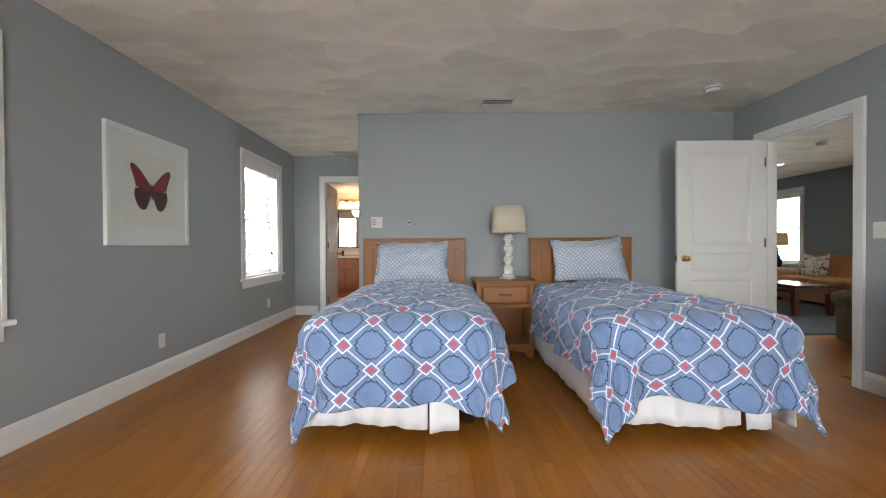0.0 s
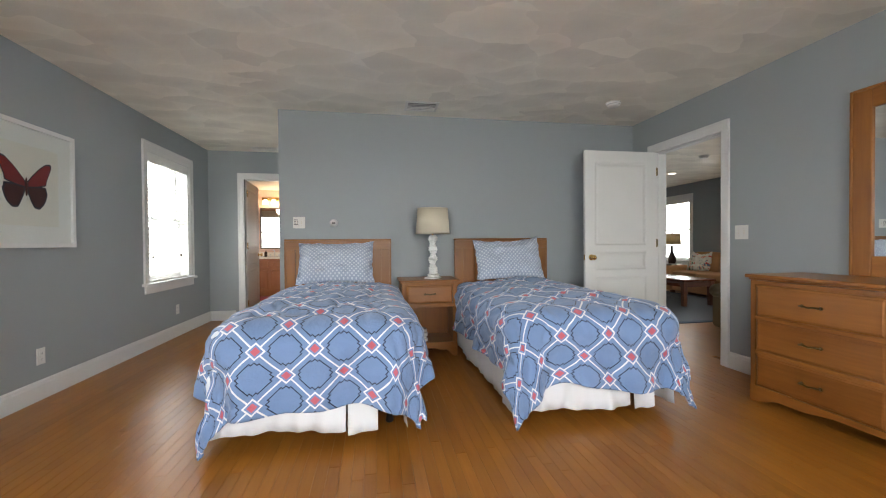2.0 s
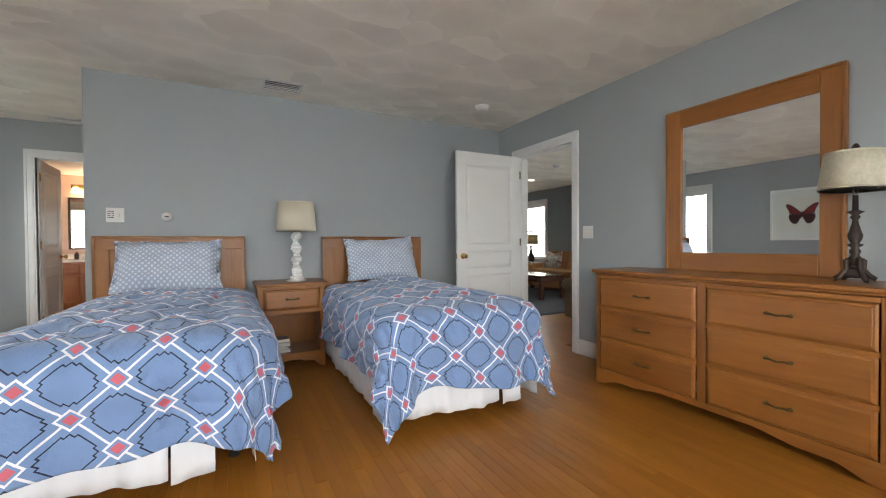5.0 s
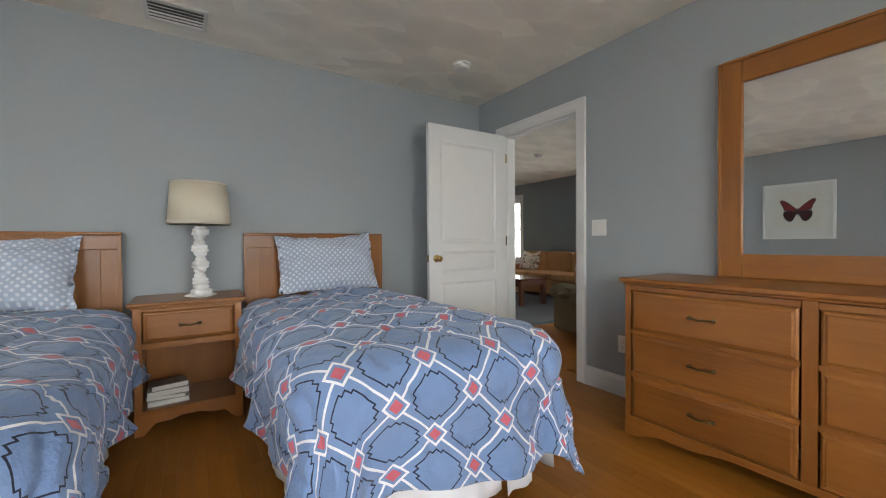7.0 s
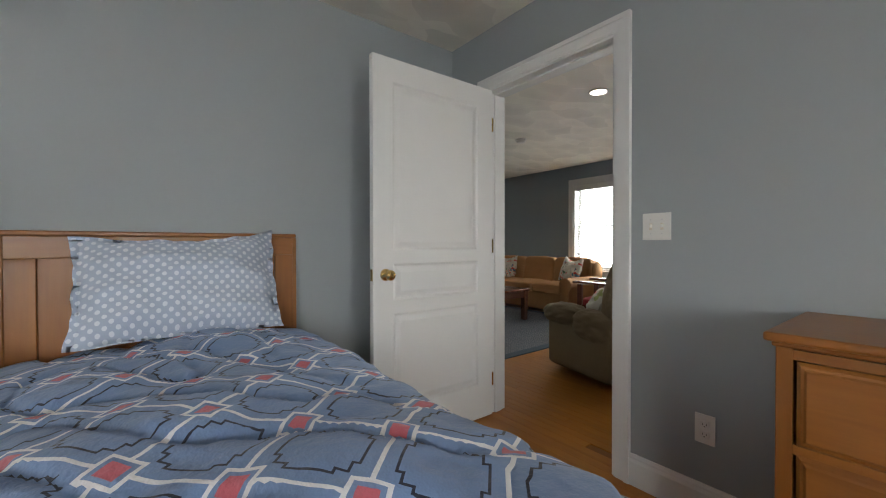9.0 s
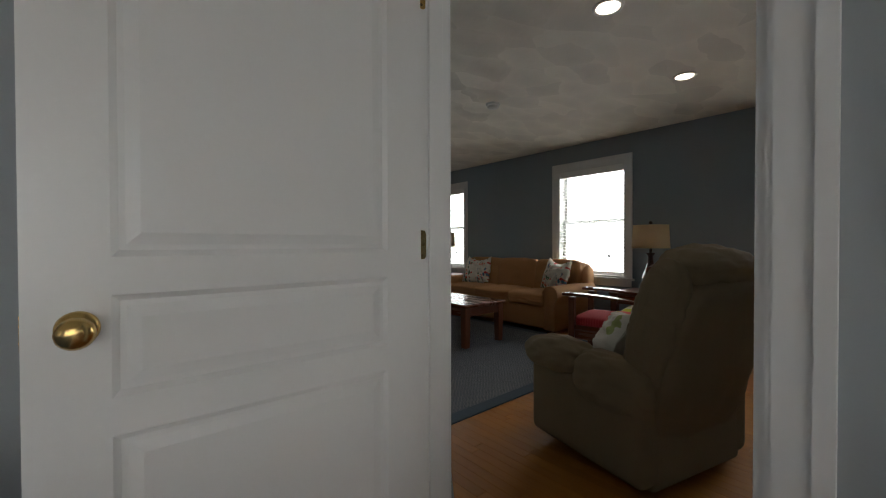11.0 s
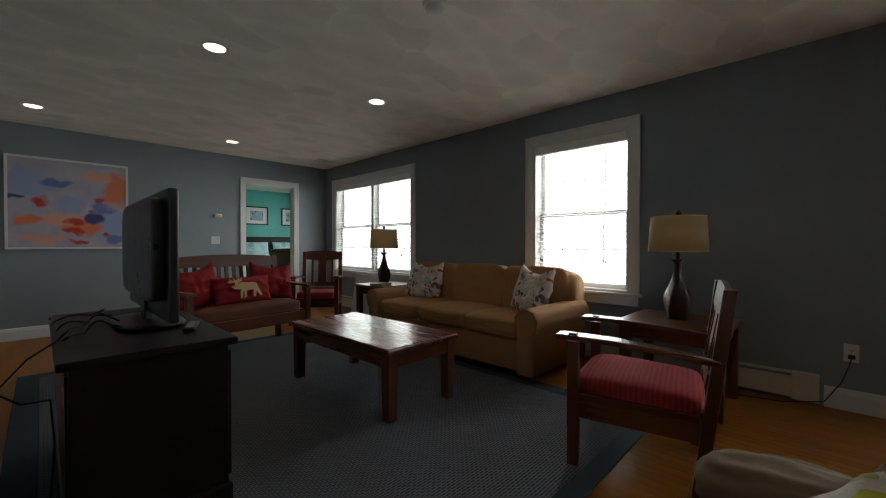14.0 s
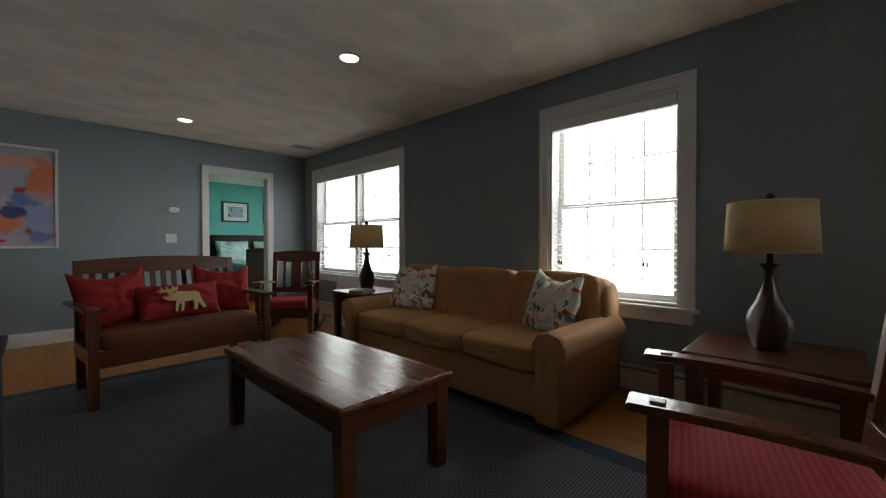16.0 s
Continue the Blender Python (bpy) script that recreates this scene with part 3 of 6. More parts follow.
floor_far = slab("floor_far_bedroom", 3.85, 9.4, 10.265, 14.05, -0.2, 0.0, OAK)
slab("floor_bathroom", -3.72, 0.72, 6.1, 9.27, -0.2, -0.002, plain("tan_bathroom_tile", (0.4, 0.26, 0.16), 0.4))
slab("ground", -400, 400, -400, 400, -0.6, -0.4, plain("lawn", (0.09, 0.14, 0.05), 0.9, var=0.5, scale=0.8, fine=20))


def baseboard(a, c, nx, ny):
    """A moulded baseboard from a to c; (nx, ny) points into the room."""
    prof = [(0, 0), (0.016, 0), (0.016, 0.105), (0.011, 0.118), (0.011, 0.126), (0.005, 0.138), (0, 0.138)]
    b = bmesh.new()
    ends = [[b.verts.new((p[0] + nx * d, p[1] + ny * d, z)) for d, z in prof] for p in (a, c)]
    for i in range(len(prof) - 1):
        b.faces.new((ends[0][i], ends[1][i], ends[1][i + 1], ends[0][i + 1]))
    b.faces.new(ends[0]), b.faces.new(ends[1][::-1])
    bmesh.ops.recalc_face_normals(b, faces=b.faces[:])
    tagged(part("baseboard", b, TRIM), kind="structure")


for a, c, nx, ny in [((-2.28, -1.5), (-2.28, 5.98), 1, 0), ((-2.264, 5.98), (-1.93, 5.98), 0, -1), ((-0.88, 4.05), (3.034, 4.05), 0, -1), ((-0.88, 4.05), (-0.88, 5.964), -1, 0),
                     ((3.05, -1.5), (3.05, 2.772), -1, 0), ((3.05, 3.77), (3.05, 4.034), -1, 0), ((-2.264, -1.5), (3.034, -1.5), 0, 1),
                     ((2.88, 10.2), (5.782, 10.2), 0, -1), ((6.764, 10.2), (7.244, 10.2), 0, -1), ((7.26, 1.4), (7.26, 3.70), -1, 0), ((3.185, 1.4), (3.185, 2.77), 1, 0),
                     ((3.185, 3.77), (3.185, 4.3), 1, 0), ((4.0, 13.9), (9.25, 13.9), 0, -1)]:
    baseboard(a, c, nx, ny)


def casing_bm(w, h, cw=0.085, cl=0.0, bottom=0.0, head=True):
    """Moulded casing round an opening w wide and h high, in the local xz plane, proud towards -y."""
    b = bmesh.new()
    steps = [(0.0, 0.012, 0.006), (0.012, 0.02, 0.013), (0.02, cw - 0.022, 0.016), (cw - 0.022, cw, 0.022)]
    for s0, s1, d in steps:
        block(-w / 2 - s1, -w / 2 - s0, -d, 0, bottom, h + s1, bm=b)
        block(w / 2 + s0, w / 2 + s1, -d, 0, bottom, h + s1, bm=b)
        block(-w / 2 - s0, w / 2 + s0, -d, 0, h + s0, h + s1, bm=b)
    return b


def doorway(name, m, w, h, depth, sides=(0, 1)):
    """Jambs, stops and casings of a doorway; local x along the wall, y through it from 0 to depth."""
    d = tagged(thing(name, m, "white painted doorway with moulded casing", "doorway"), kind="structure")
    for s in sides:
        ob = part("casing", casing_bm(w, h), TRIM, d)
        if s:
            ob.matrix_basis = pose(0, depth, 0, 0, 0, 180)
    part("jamb", blocks((-w / 2 - 0.016, -w / 2, 0.001, depth - 0.001, 0, h), (w / 2, w / 2 + 0.016, 0.001, depth - 0.001, 0, h), (-w / 2 - 0.016, w / 2 + 0.016, 0.001, depth - 0.001, h, h + 0.016)), TRIM, d)
    part("stop", blocks((-w / 2, -w / 2 + 0.011, 0.044, 0.1, 0, h), (w / 2 - 0.011, w / 2, 0.044, 0.1, 0, h), (-w / 2 + 0.011, w / 2 - 0.011, 0.044, 0.1, h - 0.011, h), bev=0.002), TRIM, d)
    return d


dw = doorway("doorway_1", pose(3.05, 3.2675, 0, 0, 0, -90), 0.825, 2.04, 0.135)
doorway("doorway_2", pose(-1.42, 5.98, 0), 0.76, 2.04, 0.18, (0,))
doorway("doorway_3", pose(6.27, 10.2, 0), 0.77, 2.04, 0.13)


def hinge(parent, hx, hy, hz, turn=0.0):
    b = bmesh.new()
    rim = [(-0.004, -0.0445), (-0.004, 0.0445)]
    for cy, cz, a0 in ((0.024, 0.0325, 90), (0.024, -0.0325, 0)):
        rim += [(cy + 0.012 * math.cos(radians(a0 - 15 * k)), cz + 0.012 * math.sin(radians(a0 - 15 * k))) for k in range(7)]
    lo, hi = [b.verts.new((-0.001, y, z)) for y, z in rim], [b.verts.new((0.0015, y, z)) for y, z in rim]
    b.faces.new(lo), b.faces.new(hi[::-1])
    for k in range(len(rim)):
        b.faces.new((lo[k], hi[k], hi[(k + 1) % len(rim)], lo[(k + 1) % len(rim)]))
    bmesh.ops.recalc_face_normals(b, faces=b.faces[:])
    h = part("hinge", b, BRASS, parent, "brass hinge")
    h.matrix_basis = pose(hx, hy, hz, 0, 0, turn)
    part("pin", lathe([(0.001, -0.053), (0.006, -0.05), (0.0055, -0.046), (0.0055, 0.046), (0.007, 0.05), (0.001, 0.056)], 12), BRASS, h, smooth=True)
    for k, dz in enumerate((-0.033, 0.0, 0.033)):
        s = part("screw", lathe([(0.0045, 0.0), (0.0042, 0.0012), (0.002, 0.0008)], 10), ANTIQUE, h)
        s.matrix_basis = pose(0.0016, 0.02 + (0.006 if k == 1 else 0), dz, 0, 90, 0)
    return h


for z in (0.22, 1.07, 1.84):
    hinge(dw, -0.4124, 0.0, z)


def panel_door(name, m, w, h, label, knob_x=0.07, swing=1):
    """A three-panel moulded door; hinge edge at local x = 0, leaf along +x, faces at y = 0 and 0.035."""
    d = thing(name, m, label, "door")
    b = bmesh.new()
    px0, px1 = 0.115, w - 0.115
    zs = [(0.22, 0.72), (0.79, 0.98), (1.05, 1.92)]
    t = 0.035
    block(0, px0, 0, t, 0.012, h, bm=b)
    block(px1, w, 0, t, 0.012, h, bm=b)
    z = 0.012
    for lo, hi in zs + [(h, h)]:
        block(px0, px1, 0, t, z, lo, bm=b)
        z = hi
    part("leaf", b, TRIM, d)
    for lo, hi in zs:
        q = bmesh.new()
        for y0, s in ((0.0, 1), (t, -1)):
            ring = []
            for inset, dep in ((0.0, 0.0), (0.012, 0.009), (0.022, 0.009), (0.045, 0.003)):
                ring.append([q.verts.new((x, y0 + s * dep, zz)) for x, zz in ((px0 + inset, lo + inset), (px1 - inset, lo + inset), (px1 - inset, hi - inset), (px0 + inset, hi - inset))])
            for r0, r1 in zip(ring, ring[1:]):
                for i in range(4):
                    q.faces.new((r0[i], r0[(i + 1) % 4], r1[(i + 1) % 4], r1[i]))
            q.faces.new(ring[-1])
        bmesh.ops.recalc_face_normals(q, faces=q.faces[:])
        part("panel", q, TRIM, d)
    prof = [(0.031, 0.0), (0.031, 0.004), (0.024, 0.009), (0.011, 0.012), (0.010, 0.03), (0.018, 0.036), (0.026, 0.046), (0.027, 0.055), (0.022, 0.064), (0.009, 0.068), (0.0001, 0.068)]
    for y, rx in ((0.0, 90), (t, -90)):
        k = part("knob", lathe(prof, 24), BRASS, d, "polished brass knob", smooth=True)
        k.matrix_basis = pose(w - knob_x, y, 0.925, rx)
    part("latch", block(w, w + 0.0015, 0.006, 0.029, 0.895, 0.955), BRASS, d)
    return d


# the open bedroom door, hinged at the corner side of the doorway
panel_door("door_1", pose(3.042, 3.682, 0, 0, 0, 179.3), 0.82, 2.04, "open white three-panel door with a brass knob")
bath = panel_door("door_2", pose(-1.788, 6.075, 0, 0, 0, 94), 0.74, 2.03, "white panelled bathroom door standing open")
for z in (0.22, 1.07, 1.84):
    hinge(bath, 0.0, 0.0, z, 90)


def window(name, m, w, z0, z1, units=1, tilt=13.0, light=30.0, cords=True, muntins=True, side_gap=0.0):
    """A double-hung window with casing, stool, apron, sashes and a raised-slat blind. Local x along the wall, y outwards."""
    d = tagged(thing(name, m, "white double-hung window with an open slatted blind", "window"), kind="structure")
    h = z1 - z0
    b = bmesh.new()
    cw = 0.09
    for s0, s1, dp in ((0.0, 0.012, 0.008), (0.012, cw - 0.022, 0.015), (cw - 0.022, cw, 0.021)):
        block(-w / 2 - s1, -w / 2 - s0, -dp, 0, z0, z1 + s1, bm=b)
        block(w / 2 + s0, w / 2 + s1, -dp, 0, z0, z1 + s1, bm=b)
        block(-w / 2 - s0, w / 2 + s0, -dp, 0, z1 + s0, z1 + s1, bm=b)
    part("window_casing", b, TRIM, d)
    part("window_sill", block(-w / 2 - 0.115, w / 2 + 0.115, -0.045, 0.1, z0 - 0.028, z0, 0.005), TRIM, d)
    part("apron", block(-w / 2 - 0.08, w / 2 + 0.08, -0.016, 0, z0 - 0.11, z0 - 0.029, 0.004), TRIM, d)
    part("window_frame", blocks((-w / 2, -w / 2 + 0.02, 0.0, 0.19, z0, z1), (w / 2 - 0.02, w / 2, 0.0, 0.19, z0, z1), (-w / 2 + 0.02, w / 2 - 0.02, 0.0, 0.19, z1 - 0.02, z1), (-w / 2 + 0.02, w / 2 - 0.02, 0.1, 0.19, z0, z0 + 0.02)), TRIM, d)
    uw = w / units
    for u in range(units):
        c = -w / 2 + uw * (u + 0.5)
        if u:
            part("mullion", block(c - uw / 2 - 0.035, c - uw / 2 + 0.035, 0.06, 0.19, z0, z1, 0.003), TRIM, d)
        a0, a1 = c - uw / 2 + (0.036 if u else 0.021), c + uw / 2 - (0.036 if u < units - 1 else 0.021)
        zm = z0 + 0.02 + (h - 0.04) * 0.5
        for y, lo, hi in ((0.10, z0 + 0.021, zm + 0.018), (0.135, zm - 0.018, z1 - 0.021)):
            part("sash", blocks((a0, a0 + 0.042, y, y + 0.032, lo, hi), (a1 - 0.042, a1, y, y + 0.032, lo, hi), (a0 + 0.042, a1 - 0.042, y, y + 0.032, lo, lo + 0.042), (a0 + 0.042, a1 - 0.042, y, y + 0.032, hi - 0.036, hi)), TRIM, d)
            g = part("pane", block(a0 + 0.04, a1 - 0.04, y + 0.013, y + 0.017, lo + 0.04, hi - 0.034), GLASS, d)
            g.visible_shadow = False
            if muntins:
                n = 4
                q = bmesh.new()
                for i in range(1, n):
                    x = a0 + 0.042 + (a1 - a0 - 0.084) * i / n
                    block(x - 0.005, x + 0.005, y + 0.018, y + 0.024, lo + 0.042, hi - 0.036, bm=q)
                zc = (lo + hi) / 2
                block(a0 + 0.042, a1 - 0.042, y + 0.0245, y + 0.03, zc - 0.005, zc + 0.005, bm=q)
                part("muntin", q, TRIM, d)
    # the blind
    bw0, bw1 = -w / 2 + 0.026, w / 2 - 0.026
    part("headrail", block(bw0, bw1, 0.003, 0.062, z1 - 0.105, z1 - 0.021, 0.004), BLIND, d)
    q = sheet(lambda u, v: (u, 0.037 + v, 0.0025 * math.cos(v / 0.025 * 1.5)), [bw0, bw1], lin(-0.025, 0.025, 4))
    first = part("slat", q, BLIND, d)
    n = int((h - 0.15) / 0.044)
    first.matrix_basis = pose(0, 0, z1 - 0.125)
    piv = Matrix.Translation((0, 0.037, 0)) @ pose(0, 0, 0, tilt) @ Matrix.Translation((0, -0.037, 0))
    first.matrix_basis = Matrix.Translation((0, 0, z1 - 0.125)) @ piv
    for i in range(1, n):
        twin(first, Matrix.Translation((0, 0, z1 - 0.125 - 0.044 * i)) @ piv)
    part("bottom_rail", block(bw0, bw1, 0.015, 0.06, z0 + 0.004, z0 + 0.022, 0.004), BLIND, d)
    for i in range(units * 3):
        x = bw0 + 0.14 + (bw1 - bw0 - 0.28) * i / (units * 3 - 1)
        part("ladder_cord", blocks((x - 0.0012, x + 0.0012, 0.0095, 0.0115, z0 + 0.02, z1 - 0.075)), BLIND, d)
    if cords:
        for k, x in enumerate((bw0 + 0.06, bw1 - 0.2)):
            t = part("cord_tassel", lathe([(0.002, 0.03), (0.006, 0.022), (0.009, 0.0), (0.007, -0.002)], 10), BRONZE, d, "dark cord tassel", smooth=True)
            t.matrix_basis = pose(x, 0.0, z0 + 0.27)
            twin(t, pose(x + 0.022, 0.0, z0 + 0.262))
            part("cord", tube([(x, 0.0, z0 + 0.3), (x + 0.004, 0.004, z1 - 0.08)], 0.0012, 5), BLIND, d)
    lm = d.matrix_basis @ Matrix.Translation((0, 0.26, (z0 + z1) / 2)) @ pose(0, 0, 0, -90)
    sky_light(lm, w + 0.7, h + 0.3, light * (w + 0.7) * (h + 0.3) / 1.3)
    return d


LW, LL = 38.0, 38.0
window("window_1", pose(-2.28, 4.92, 0, 0, 0, 90), 0.92, SILL, HEAD, tilt=24.0, light=LW * 0.85)
window("window_2", pose(-2.28, 1.43, 0, 0, 0, 90), 0.92, SILL, HEAD, light=LW * 0.4)
window("window_3", pose(-0.8, -1.5, 0, 0, 0, 180), 1.3, SILL, HEAD, light=LW)
window("window_4", pose(1.25, -1.5, 0, 0, 0, 180), 1.3, SILL, HEAD, light=LW)
window("window_5", pose(7.26, 8.855, 0, 0, 0, -90), 2.01, 0.64, 2.11, units=2, light=LL * 0.7)
window("window_6", pose(7.26, 5.42, 0, 0, 0, -90), 0.96, 0.64, 2.11, light=LL * 1.15)
window("window_7", pose(7.26, 2.835, 0, 0, 0, -90), 0.95, 0.64, 2.11, light=LL * 1.1)
window("window_9", pose(-3.0, 6.16, 0, 0, 0, 180), 0.7, 0.9, 2.0, light=40, cords=False)
# never in view; added with its lamp to light the far bedroom
window("unseen_window_8", pose(9.25, 11.9, 0, 0, 0, -90), 1.8, 0.7, 2.1, units=2, light=60)


# ---- fixtures ----
def plate(name, m, w, h, label, cat, toggles=0, outlets=0):
    d = thing(name, m, label, cat)
    part("cover", block(-w / 2, w / 2, -0.006, 0, -h / 2, h / 2, 0.002), PLASTIC, d)
    for i in range(toggles):
        x = (i - (toggles - 1) / 2) * 0.046
        part("switch_toggle", blocks((x - 0.005, x + 0.005, -0.016, -0.006, -0.004, 0.009), bev=0.002), PLASTIC, d)
        part("toggle_slot", blocks((x - 0.006, x + 0.006, -0.0072, -0.006, -0.014, 0.014)), CREAM, d)
        for s in (-1, 1):
            part("screw", lathe([(0.003, 0), (0.003, 0.001), (0.001, 0.0012)], 8), NICKEL, d).matrix_basis = pose(x, -0.006, s * 0.03, 90)
    for i in range(outlets):
        z = (i - (outlets - 1) / 2) * 0.039
        part("socket", blocks((-0.017, 0.017, -0.0085, -0.006, z - 0.014, z + 0.014), bev=0.003), PLASTIC, d)
        part("slot", blocks((-0.0075, -0.0055, -0.0092, -0.0086, z - 0.004, z + 0.005), (0.0055, 0.0075, -0.0092, -0.0086, z - 0.004, z + 0.005), (-0.002, 0.002, -0.0092, -0.0086, z - 0.010, z - 0.0065)), BLACK, d)
    return d


plate("wall_outlet", pose(-2.28, 3.11, 0.305, 0, 0, 90), 0.07, 0.115, "white duplex wall outlet on the grey wall", "outlet", outlets=2)
plate("wall_outlet", pose(-2.28, 5.05, 0.32, 0, 0, 90), 0.07, 0.115, "white duplex wall outlet below the window", "outlet", outlets=2)
plate("wall_outlet", pose(3.05, 2.475, 0.355, 0, 0, -90), 0.07, 0.115, "white duplex wall outlet beside the dresser", "outlet", outlets=2)
plate("wall_outlet", pose(7.26, 3.575, 0.375, 0, 0, -90), 0.07, 0.115, "white wall outlet with a black plug", "outlet", outlets=2)
plate("light_switch", pose(3.05, 2.66, 1.155, 0, 0, -90), 0.116, 0.115, "white double light switch beside the doorway", "light switch", toggles=2)
_sw = plate("light_switch", pose(-0.69, 4.05, 1.305), 0.116, 0.115, "white double light switch with small label", "light switch", toggles=2)
for _z in (0.028, 0.012, -0.004, -0.02):
    part("label_line", block(-0.702 - 0.036, -0.702 + 0.004, 4.0435, 4.0441, 1.305 + _z - 0.003, 1.305 + _z + 0.003), BLACK, _sw).matrix_parent_inverse = _sw.matrix_basis.inverted()
plate("light_switch", pose(5.455, 10.2, 1.14), 0.116, 0.115, "white double light switch on the blue-grey wall", "light switch", toggles=2)

th = thing("thermostat", pose(-0.35, 4.05, 1.3, 90), "small round white thermostat on the wall", "thermostat")
part("ring", lathe([(0.041, 0), (0.041, 0.012), (0.034, 0.02), (0.03, 0.02)], 32), NICKEL, th, "brushed metal ring", smooth=True)
part("dial", lathe([(0.03, 0.0195), (0.028, 0.023), (0.0001, 0.024)], 32), PLASTIC, th, smooth=True)
part("display", block(-0.016, 0.016, -0.007, 0.007, 0.0235, 0.0252), BLACK, th, "dark display")

th = thing("wall_sensor", pose(5.48, 10.2, 1.5), "small white oval wall sensor", "thermostat")
part("case", cushion(0.12, 0.05, 0.07, 6, 3, m=Matrix.Translation((0, -0.022, 0))), PLASTIC, th, smooth=True)
part("front_grille", block(-0.035, 0.035, -0.0485, -0.0455, -0.012, 0.012, 0.002), CREAM, th)


def smoke_detector(m):
    d = thing("smoke_detector", m, "round white smoke detector on the ceiling", "smoke detector")
    part("base", lathe([(0.07, 0), (0.07, -0.012), (0.066, -0.016)], 36), PLASTIC, d, smooth=True)
    part("cover", lathe([(0.06, -0.0155), (0.056, -0.036), (0.045, -0.044), (0.0001, -0.046)], 36), PLASTIC, d, smooth=True)


smoke_detector(pose(2.37, 3.39, 2.44))
smoke_detector(pose(5.2, 5.3, 2.44))


def ceiling_vent(m, w, h, louvres):
    d = thing("ceiling_vent", m, "white louvred metal air vent in the ceiling", "vent")
    part("frame", blocks((-w / 2, w / 2, -h / 2, -h / 2 + 0.022, -0.008, 0), (-w / 2, w / 2, h / 2 - 0.022, h / 2, -0.008, 0), (-w / 2, -w / 2 + 0.022, -h / 2 + 0.022, h / 2 - 0.022, -0.008, 0), (w / 2 - 0.022, w / 2, -h / 2 + 0.022, h / 2 - 0.022, -0.008, 0)), PLASTIC, d)
    # black sheet stands in for the shade of the duct behind the louvres
    part("backing", block(-w / 2 + 0.022, w / 2 - 0.022, -h / 2 + 0.022, h / 2 - 0.022, -0.002, 0), BLACK, d)
    s = part("slat", block(-w / 2 + 0.022, w / 2 - 0.022, -0.0055, 0.0055, -0.0006, 0.0006), PLASTIC, d)
    ys = lin(-h / 2 + 0.034, h / 2 - 0.034, louvres - 1)
    s.matrix_basis = pose(0, ys[0], -0.006, 50)
    for y in ys[1:]:
        twin(s, pose(0, y, -0.006, 50 if y < 0 else -60))


ceiling_vent(pose(0.53, 3.755, 2.44), 0.32, 0.26, 6)
ceiling_vent(pose(-1.45, 5.78, 2.44), 0.36, 0.2, 6)
ceiling_vent(pose(6.89, 9.56, 2.44), 0.3, 0.2, 6)


def downlight(x, y):
    d = thing("recessed_light", pose(x, y, 2.44), "lit recessed ceiling light with a white ring", "ceiling light", "recessed ceiling lights")
    part("trim_ring", lathe([(0.088, 0.0), (0.086, -0.006), (0.07, -0.007), (0.066, -0.003)], 36), PLASTIC, d, smooth=True)
    part("lens", lathe([(0.067, -0.001), (0.066, -0.0045), (0.0001, -0.0055)], 36), LAMPLENS, d, "glowing warm lens")
    sp = bpy.data.lights.new("downlight", "SPOT")
    sp.energy, sp.color, sp.spot_size, sp.shadow_soft_size = 5.0, (1, 0.8, 0.58), radians(110), 0.05
    new("downlight", sp).matrix_world = pose(x, y, 2.425)


for x, y in ((4.54, 3.82), (5.92, 3.86), (5.886, 6.78), (4.49, 6.75), (5.42, 9.34), (3.6, 9.3)):
    downlight(x, y)


